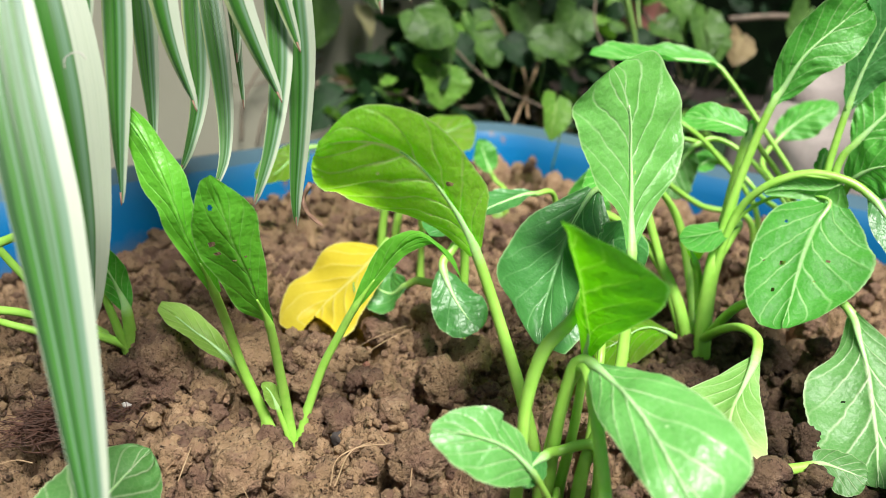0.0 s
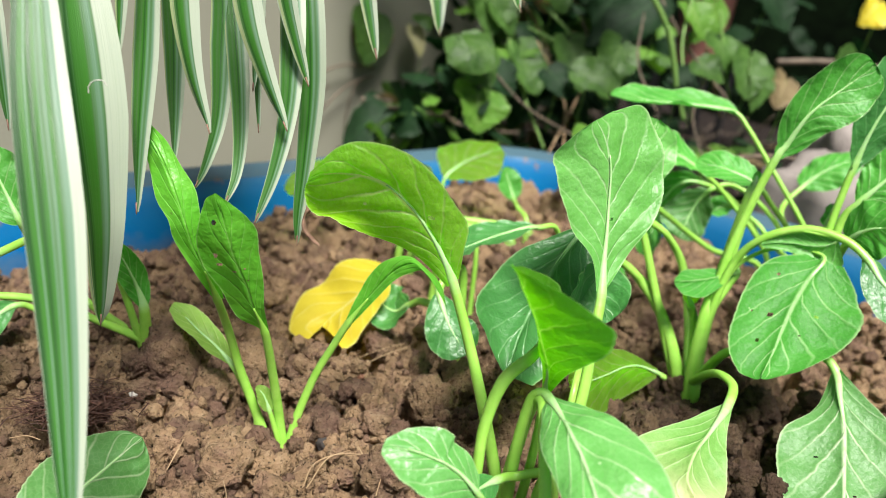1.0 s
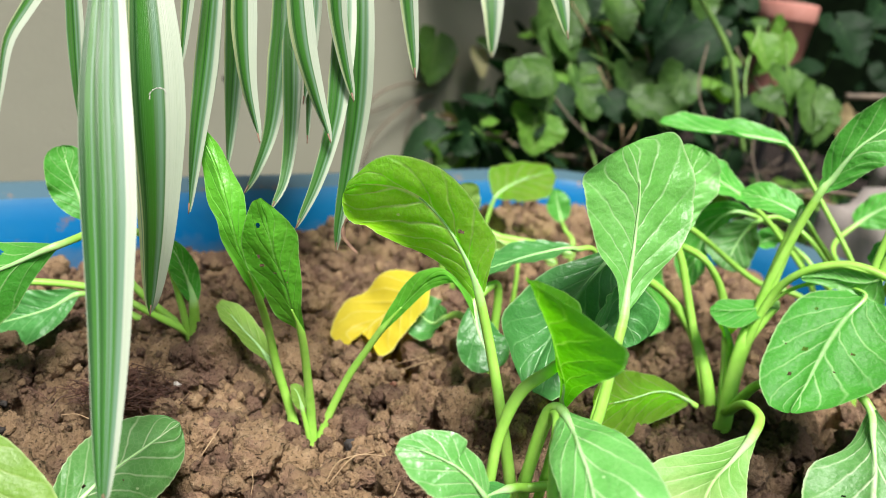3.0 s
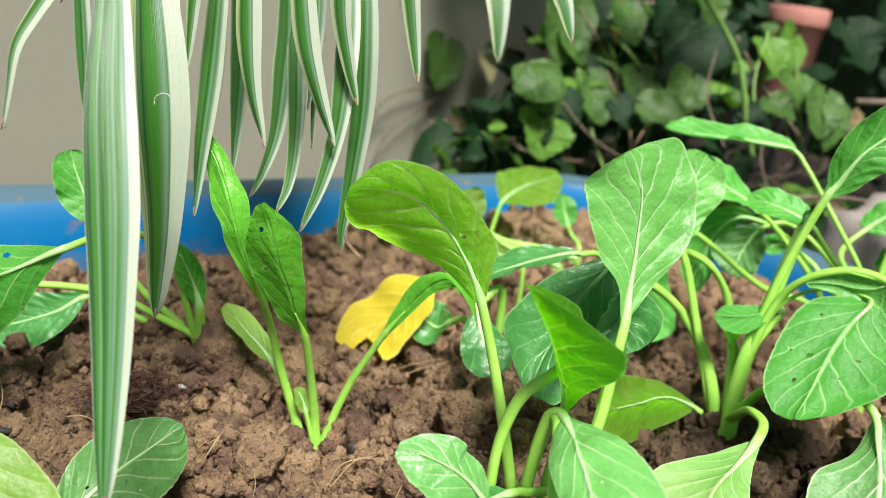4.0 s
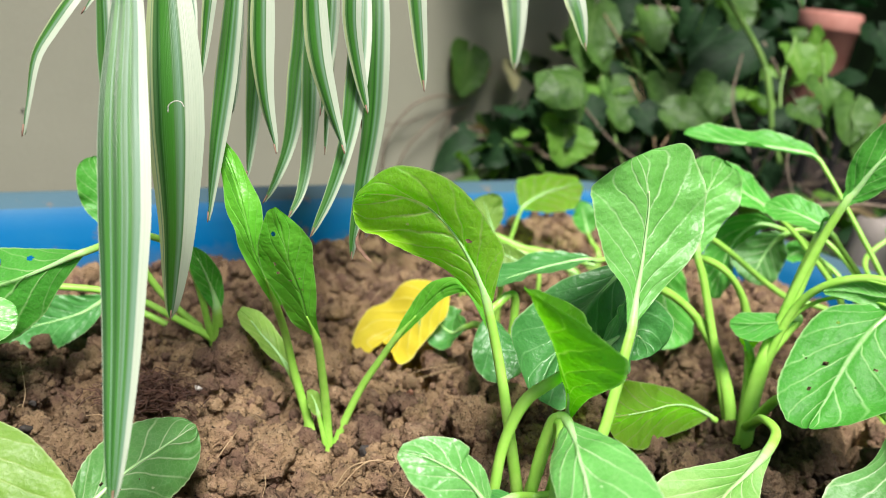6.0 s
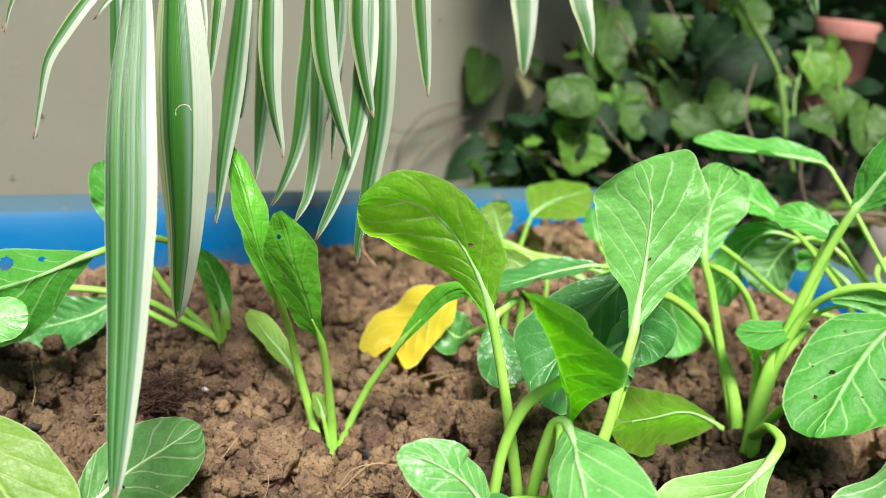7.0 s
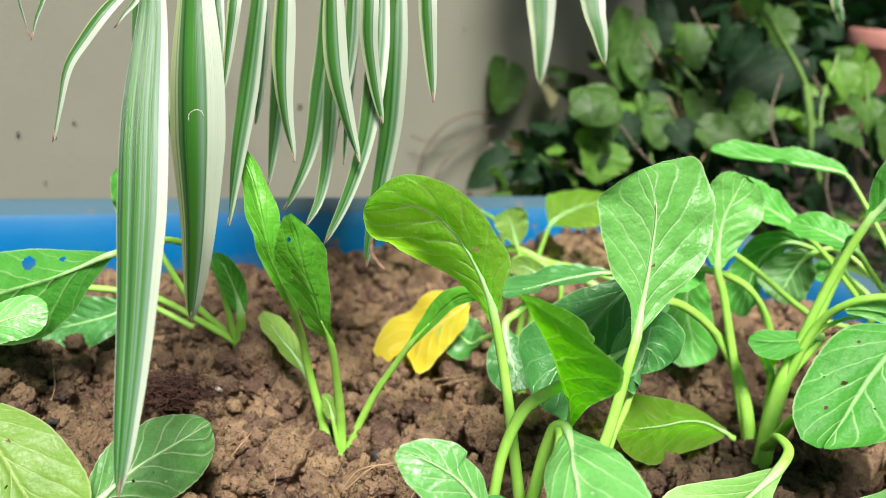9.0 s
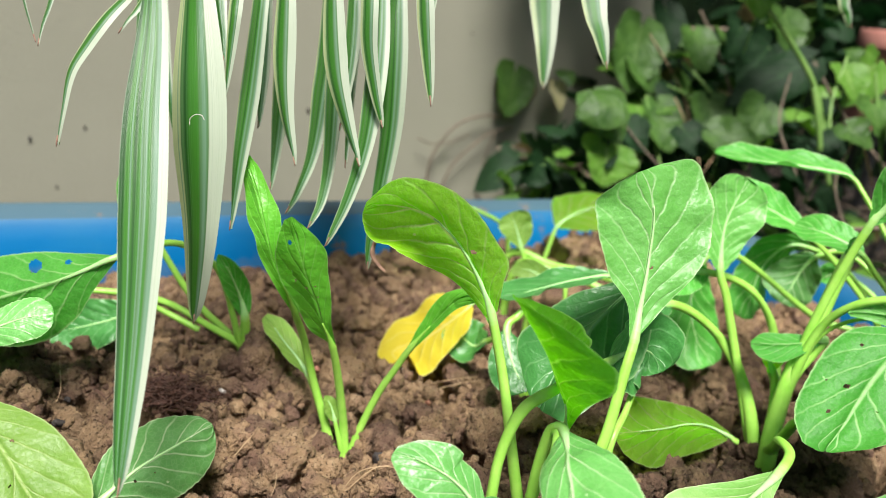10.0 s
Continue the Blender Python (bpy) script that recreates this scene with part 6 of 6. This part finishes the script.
vine_stem([(0.478, 0.702, 0.403), (0.545, 0.703, 0.346), (0.606, 0.701, 0.279), (0.633, 0.69, 0.214), (0.654, 0.664, 0.132)], 0.0042, STEM)
vine_stem([(0.632, 0.773, 0.312), (0.687, 0.748, 0.24), (0.769, 0.722, 0.162)], 0.003, TWIG)
vine_stem([(0.436, 0.944, 0.334), (0.517, 0.945, 0.347), (0.599, 0.942, 0.349)], 0.004, TWIG)
vine_stem([(0.191, 0.998, 0.135), (0.133, 0.966, 0.139), (0.086, 0.939, 0.122), (0.058, 0.924, 0.092), (0.038, 0.913, 0.049), (0.035, 0.911, -0.011)], 0.0022, TWIG)
vine_stem([(0.188, 0.996, 0.12), (0.144, 0.972, 0.104), (0.104, 0.949, 0.069), (0.076, 0.934, 0.033), (0.061, 0.926, -0.022)], 0.002, TWIG)
vine_stem([(0.011, 0.898, 0.09), (0.038, 0.913, 0.081), (0.074, 0.933, 0.086), (0.105, 0.95, 0.1)], 0.0012, TWIG)
vine_stem([(0.16, 0.98, 0.113), (0.144, 0.972, 0.063), (0.142, 0.971, 0.001)], 0.0014, TWIG)
vine_stem([(0.172, 0.828, 0.092), (0.229, 0.805, 0.093), (0.283, 0.771, 0.091)], 0.003, TWIG)
vine_stem([(0.156, 0.88, 0.091), (0.181, 0.881, 0.097), (0.208, 0.879, 0.092)], 0.005, TWIG)
vine_stem([(0.44, 0.824, 0.285), (0.477, 0.78, 0.247), (0.508, 0.744, 0.204)], 0.0028, STEM)
vine_stem([(0.475, 0.902, 0.373), (0.513, 0.881, 0.311), (0.545, 0.835, 0.231)], 0.0022, TWIG)
vine_stem([(0.675, 0.665, 0.307), (0.69, 0.64, 0.228), (0.704, 0.618, 0.157)], 0.002, STEM)
vine_stem([(0.667, 0.673, 0.263), (0.683, 0.653, 0.2), (0.703, 0.635, 0.145)], 0.002, STRAW)
vine_stem([(0.571, 0.627, 0.275), (0.591, 0.621, 0.22), (0.606, 0.619, 0.171)], 0.004, STEM)
vine_stem([(0.572, 0.45, 0.112), (0.672, 0.474, 0.12), (0.794, 0.484, 0.114)], 0.003, TWIG)
vine_stem([(0.296, 0.878, 0.084), (0.335, 0.802, 0.068), (0.397, 0.728, 0.081)], 0.003, TWIG)
vine_stem([(0.526, 0.741, 0.235), (0.487, 0.721, 0.147), (0.422, 0.654, 0.06)], 0.0016, STRAW)
vine_stem([(0.326, 0.74, 0.192), (0.389, 0.693, 0.131), (0.446, 0.605, 0.103)], 0.0016, TWIG)
vine_stem([(0.379, 0.79, 0.225), (0.401, 0.753, 0.15), (0.418, 0.66, 0.072)], 0.0018, STEM)
vine_stem([(0.626, 0.584, 0.216), (0.607, 0.567, 0.153), (0.626, 0.533, 0.084)], 0.0016, TWIG)
vine_stem([(0.417, 0.813, 0.246), (0.467, 0.771, 0.219), (0.544, 0.722, 0.134)], 0.0013, STEM)
vine_stem([(0.392, 0.89, 0.324), (0.457, 0.838, 0.229), (0.478, 0.776, 0.134)], 0.0011, STRAW)
vine_stem([(0.574, 0.716, 0.291), (0.552, 0.663, 0.216), (0.577, 0.62, 0.149)], 0.0016, TWIG)
vine_stem([(0.658, 0.724, 0.326), (0.626, 0.668, 0.242), (0.637, 0.615, 0.141)], 0.002, STEM)
vine_stem([(0.423, 0.775, 0.228), (0.465, 0.728, 0.145), (0.447, 0.652, 0.078)], 0.0014, STRAW)
vine_stem([(0.854, 0.736, 0.236), (0.939, 0.709, 0.246), (1.032, 0.675, 0.245)], 0.006, TWIG)

def build_undergrowth():
    """Leaves past counting behind the planter, and dry litter on the ground."""
    rng = np.random.default_rng(23)
    vs, fs, uvs, mats, base = [], [], [], [], 0
    for k in range(1700):
        a, b = rng.uniform(0.42, 2.6), rng.uniform(0.40, 2.4)
        if k % 3 == 0:
            a, b = rng.uniform(0.36, 1.25), rng.uniform(0.47, 0.79)
        if a < 1.05 and b > WALL - 0.03 or a < 0.45 + 0.74 * (b - 0.5):
            continue
        if a < 0.74 and b < 0.47:
            continue
        if 1.5 < a < 1.86 and b < 0.75:
            continue
        z = -0.15 + rng.random() ** 1.2 * (0.16 + 0.62 * min(max(a - 0.36, 0) + max(b - 0.7, 0), 1.5))
        x, y = plan(a, b)
        size = rng.uniform(0.04, 0.085)
        yaw, dip = rng.uniform(0, 6.28), rng.uniform(-1.2, 0.1)
        way = np.array((math.cos(yaw) * math.cos(dip), math.sin(yaw) * math.cos(dip), math.sin(dip)))
        p = np.array((x, y, z))
        path, _ = curve_through([tuple(p), tuple(p + way * size * 0.5 + (0, 0, 0.008)), tuple(p + way * size)], 12)
        side = np.cross(way, (0, 0, 1)) + rng.normal(0, 0.25, 3)
        v, f, uv = blade_mesh(path, side, size * rng.uniform(0.7, 0.95), "heart" if k % 2 else "round", -0.1, 0.03, k, 10)
        vs.append(v)
        uvs.append(uv)
        fs += [tuple(base + i for i in q) for q in f]
        # growth further back stands in shade, given here by the near-black leaf colour
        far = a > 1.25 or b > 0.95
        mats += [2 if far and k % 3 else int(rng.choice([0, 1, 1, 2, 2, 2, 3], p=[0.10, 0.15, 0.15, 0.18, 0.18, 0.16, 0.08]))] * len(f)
        base += len(v)
    # leaves round the planter's end
    for k in range(320):
        a, b = rng.uniform(0.77, 1.6), rng.uniform(-0.1, 0.5)
        if abs(a - 0.98) < 0.2 and abs(b) < 0.16:
            continue
        p = np.array((*plan(a, b), -0.15 + rng.random() * 0.20))
        size, yaw, dip = rng.uniform(0.04, 0.08), rng.uniform(0, 6.28), rng.uniform(-0.9, 0.2)
        way = np.array((math.cos(yaw) * math.cos(dip), math.sin(yaw) * math.cos(dip), math.sin(dip)))
        path, _ = curve_through([tuple(p), tuple(p + way * size * 0.5 + (0, 0, 0.008)), tuple(p + way * size)], 10)
        v, f, uv = blade_mesh(path, np.cross(way, (0, 0, 1)) + rng.normal(0, 0.25, 3), size * 0.8, "heart" if k % 2 else "round", -0.1, 0.03, k, 10)
        vs.append(v)
        uvs.append(uv)
        fs += [tuple(base + i for i in q) for q in f]
        mats += [int(rng.choice([0, 1, 2, 3], p=[0.16, 0.34, 0.36, 0.14]))] * len(f)
        base += len(v)
    # the vines carried on out of view, added to shade the wall and growth
    for k in range(440):
        p = np.array((*(plan(rng.uniform(0.72, 1.45), rng.uniform(0.5, 1.3)) if k < 300 else plan(rng.uniform(0.52, 0.85), rng.uniform(0.48, 0.74))), rng.uniform(0.62, 1.2)))
        size, yaw, dip = rng.uniform(0.06, 0.10), rng.uniform(0, 6.28), rng.uniform(-1.0, 0.1)
        way = np.array((math.cos(yaw) * math.cos(dip), math.sin(yaw) * math.cos(dip), math.sin(dip)))
        if p @ (*E2, 0) > WALL - 0.05 and p @ (*E1, 0) < 1.12:
            continue
        path, _ = curve_through([tuple(p), tuple(p + way * size * 0.5 + (0, 0, 0.008)), tuple(p + way * size)], 8)
        v, f, uv = blade_mesh(path, np.cross(way, (0, 0, 1)), size * 0.85, "heart", -0.1, 0.03, k, 8)
        vs.append(v)
        uvs.append(uv)
        fs += [tuple(base + i for i in q) for q in f]
        mats += [1 + k % 2] * len(f)
        base += len(v)
    ob = mesh_object("undergrowth", np.vstack(vs).tolist(), fs, [LEAF["vine_lime"], LEAF["vine"], LEAF["vine_shaded"], LEAF["vine_dry"]], None, np.vstack(uvs), mats)
    tagged(ob, "dense low undergrowth of green and withered leaves, plus unseen shading leaves above", "undergrowth", kind="stuff")
    vs, fs, base = [], [], 0
    for k in range(460):
        a, b = rng.uniform(0.35, 1.8), rng.uniform(0.44, 1.6)
        if a < 1.0 and b > WALL - 0.03 or a < 0.43 + 0.74 * (b - 0.5):
            continue
        x, y = plan(a, b)
        p = np.array((x, y, -0.15 + rng.random() * 0.22))
        q = p + rng.normal(0, 1, 3) * (0.08, 0.08, 0.05)
        q[2] = max(q[2], -0.15)
        mid = (p + q) / 2 + rng.normal(0, 0.015, 3)
        v, f = tube(curve_through([tuple(p), tuple(mid), tuple(q)], 8)[0], rng.uniform(0.0008, 0.0025), 5)
        vs.append(v)
        fs += [tuple(base + i for i in t) for t in f]
        base += len(v)
    tagged(mesh_object("dry_twigs", np.vstack(vs).tolist(), fs, [TWIG]), "thin dry twigs and stems among the vines", "twigs", kind="stuff")


build_undergrowth()


def terracotta_pot(place, size, height):
    pts = [(0.0, 0.0), (0.78, 0.0), (0.80, 0.01), (0.94, 0.80), (0.985, 0.81), (1.0, 0.83), (1.0, 0.98), (0.97, 1.0), (0.88, 0.995), (0.84, 0.85), (0.0, 0.83)]
    n = 48
    root = empty("flower_pot", place, "tall terracotta-pink flower pot standing among the vines", "flower pot")
    vs = [(size * r * math.cos(2 * math.pi * k / n), size * r * math.sin(2 * math.pi * k / n), height * z) for r, z in pts for k in range(n)]
    fs = [(i * n + k, i * n + (k + 1) % n, (i + 1) * n + (k + 1) % n, (i + 1) * n + k) for i in range(len(pts) - 1) for k in range(n)]
    mesh_object("pot_body", vs, fs, [CLAY], root)


terracotta_pot((1.13, 1.43, 0.175), 0.075, 0.235)


def plant_stand(centre, half, top):
    root = empty("plant_stand", (*plan(*centre), -0.16), "dark plant stand with four legs under the flower pot", "plant stand")
    a, c = centre
    pieces = [("top", a - half, a + half, c - half, c + half, top - 0.015, top)]
    pieces += [("leg", a + p - 0.008, a + p + 0.008, c + q - 0.008, c + q + 0.008, -0.175, top - 0.015) for p in (-half + 0.01, half - 0.01) for q in (-half + 0.01, half - 0.01)]
    for name, a0, a1, b0, b1, z0, z1 in pieces:
        ob = box(name, a0, a1, b0, b1, z0, z1, BLACK)
        ob.data.transform(Matrix.Translation(-Vector(root.location)))
        ob.parent = root


plant_stand((1.68, 0.70), 0.08, 0.1745)


def stone_block(place, size, turn, label):
    """A rough block of stone with worn corners, standing on the ground."""
    bm = bmesh.new()
    bmesh.ops.create_cube(bm, size=1)
    bmesh.ops.subdivide_edges(bm, edges=bm.edges[:], cuts=9, use_grid_fill=True)
    for v in bm.verts:
        k = v.co.normalized()
        co = v.co * 0.72 + k * 0.5 * 0.34
        co = co * (1 + 0.16 * noise.noise(k * 1.7 + Vector(place)) + 0.05 * noise.noise(k * 6 + Vector(place)))
        v.co = (co.x * size[0], co.y * size[1], co.z * size[2])
    me = bpy.data.meshes.new("stone")
    bm.to_mesh(me)
    bm.free()
    me.polygons.foreach_set("use_smooth", np.ones(len(me.polygons), dtype=bool))
    me.materials.append(STONE)
    ob = new("stone", me)
    ob.matrix_basis = Matrix.LocRotScale(place, Euler((radians(4), radians(-3), turn)), None)
    tagged(ob, label, "stone")


stone_block((0.723, 0.390, -0.025), (0.17, 0.12, 0.31), 0.3, "pinkish-grey stone block standing beside the planter end")
stone_block((0.881, 0.491, 0.0), (0.18, 0.12, 0.36), -0.2, "taller pinkish-grey stone block behind the planter end")

# ---- straws, fibre and pebbles on the soil ----
def straw(points, radius=0.0007, mat=STRAW, name="straw", label="thin dry straw lying on the soil"):
    pts = [(x, y, soil_level(x, y) + h) for x, y, h in points]
    v, f = tube(curve_through(pts, 24)[0], radius, 6)
    root = np.array(pts[0])
    ob = mesh_object(name, v - root, f, [mat])
    ob.location = root
    tagged(ob, label, name)


straw([(0.004, -0.083, 0.014), (0.013, -0.058, 0.014), (0.034, -0.049, 0.014)], 0.00038)
straw([(0.039, -0.046, 0.014), (0.041, -0.062, 0.014), (0.042, -0.079, 0.014)], 0.00038)
straw([(0.006, -0.084, 0.014), (0.022, -0.053, 0.014), (0.042, -0.057, 0.014), (0.059, -0.06, 0.014)], 0.00038)
straw([(0.054, -0.061, 0.014), (0.048, -0.08, 0.014), (0.042, -0.097, 0.014)], 0.00034)
straw([(0.052, 0.049, 0.014), (0.074, 0.065, 0.014), (0.095, 0.079, 0.014)], 0.00038)
straw([(0.04, -0.02, 0.014), (0.05, -0.013, 0.014), (0.063, -0.004, 0.014)], 0.00029)
straw([(-0.069, -0.051, 0.014), (-0.066, -0.042, 0.014), (-0.062, -0.028, 0.014)], 0.00034)
straw([(-0.194, -0.022, 0.014), (-0.202, 0.0, 0.014), (-0.222, 0.039, 0.014)], 0.00029)
straw([(0.07, -0.081, 0.014), (0.078, -0.095, 0.014), (0.085, -0.108, 0.014)], 0.00038)
straw([(0.047, 0.059, 0.014), (0.068, 0.073, 0.014), (0.093, 0.087, 0.014)], 0.00029)
straw([(0.001, 0.182, 0.014), (0.022, 0.22, 0.014), (0.033, 0.253, 0.014)], 0.00038)
straw([(-0.154, -0.028, 0.014), (-0.146, -0.026, 0.014), (-0.138, -0.03, 0.014)], 0.00029)
straw([(-0.036, -0.093, 0.014), (-0.036, -0.081, 0.014), (-0.038, -0.069, 0.014)], 0.00025)
straw([(-0.001, 0.181, 0.014), (0.016, 0.166, 0.014), (0.03, 0.19, 0.014)], 0.00029)


def fibre_clump(place):
    """A matted pad of coir, strands lying over one another."""
    rng = np.random.default_rng(31)
    vs, fs, base = [], [], 0
    for k in range(900):
        yaw = rng.uniform(0, 6.28)
        way = np.array((math.cos(yaw), 0.7 * math.sin(yaw), rng.normal(0, 0.25)))
        c = np.array((rng.normal(0, 0.013), rng.normal(0, 0.009), 0.001 + abs(rng.normal(0, 0.006))))
        c[2] *= max(0.2, 1 - np.hypot(c[0], c[1]) * 20)
        l = rng.uniform(0.003, 0.011)
        pts = [tuple(c - way * l), tuple(c + rng.normal(0, 0.0016, 3)), tuple(c + way * l + rng.normal(0, 0.002, 3))]
        v, f = tube(curve_through(pts, 7)[0], rng.uniform(0.00018, 0.00045), 4)
        vs.append(v)
        fs += [tuple(base + i for i in q) for q in f]
        base += len(v)
    ob = mesh_object("coir_clump", np.vstack(vs).tolist(), fs, [FIBRE])
    ob.location = (place[0], place[1], soil_level(place[0], place[1]) + 0.008)
    tagged(ob, "matted dark reddish-brown coir clump on the soil", "fibre")


fibre_clump((-0.127, 0.009))


def pebble(place, r, mat, label, seed):
    ob = new("pebble", clod_mesh(np.random.default_rng(seed), "pebble", 3))
    ob.data.materials[0] = mat
    ob.matrix_basis = Matrix.LocRotScale((place[0], place[1], soil_level(place[0], place[1]) + 0.004), Euler((seed, seed * 2, seed * 3)), Vector((r, r, r * 0.7)))
    tagged(ob, label, "pebble")


pebble((-0.002, 0.216), 0.0055, BRICK, 'small reddish pebble on the soil', 3)
pebble((-0.097, 0.025), 0.0033, CHALK, 'pale fleck on the soil', 4)
pebble((-0.198, 0.001), 0.0035, CHAR, 'black charcoal crumb on the soil', 5)
pebble((-0.188, -0.032), 0.0044, CHAR, 'black charcoal crumb on the soil', 6)
pebble((-0.205, 0.034), 0.0033, CHAR, 'black charcoal crumb on the soil', 7)
pebble((0.033, 0.139), 0.0035, CHALK, 'pale fleck on the soil', 8)
pebble((0.022, -0.012), 0.0051, CHAR, 'dark damp crumb on the soil', 9)
pebble((0.370, 0.005), 0.0041, BRICK, 'small reddish pebble on the soil', 10)
pebble((0.054, 0.051), 0.0035, BRICK, 'small reddish pebble on the soil', 11)
pebble((-0.184, 0.080), 0.0040, CHAR, 'black charcoal crumb on the soil', 12)
pebble((-0.037, 0.077), 0.0041, BRICK, 'small reddish pebble on the soil', 13)
pebble((-0.062, -0.012), 0.0019, CHALK, 'pale fleck on the soil', 14)


def mud_spot(place, r, seed):
    ob = new("mud_spot", clod_mesh(np.random.default_rng(seed), "mud_spot", 3))
    ob.data.materials[0] = CHAR
    ob.matrix_basis = Matrix.LocRotScale(place, Euler((0, 0, YAW)), Vector((r * 0.8, 0.0025, r)))
    tagged(ob, "small dark mud spot dried on the beige wall", "mud spot")


mud_spot((-0.5430, 0.6126, 0.0638), 0.0035, 40)
mud_spot((-0.4800, 0.6475, 0.0850), 0.002, 41)
mud_spot((-0.1785, 0.8146, 0.1269), 0.0042, 42)
mud_spot((-0.5146, 0.6283, -0.0068), 0.0016, 43)
mud_spot((0.0868, 0.9617, 0.2844), 0.0018, 44)
mud_spot((-0.0432, 0.8896, 0.2111), 0.0016, 45)
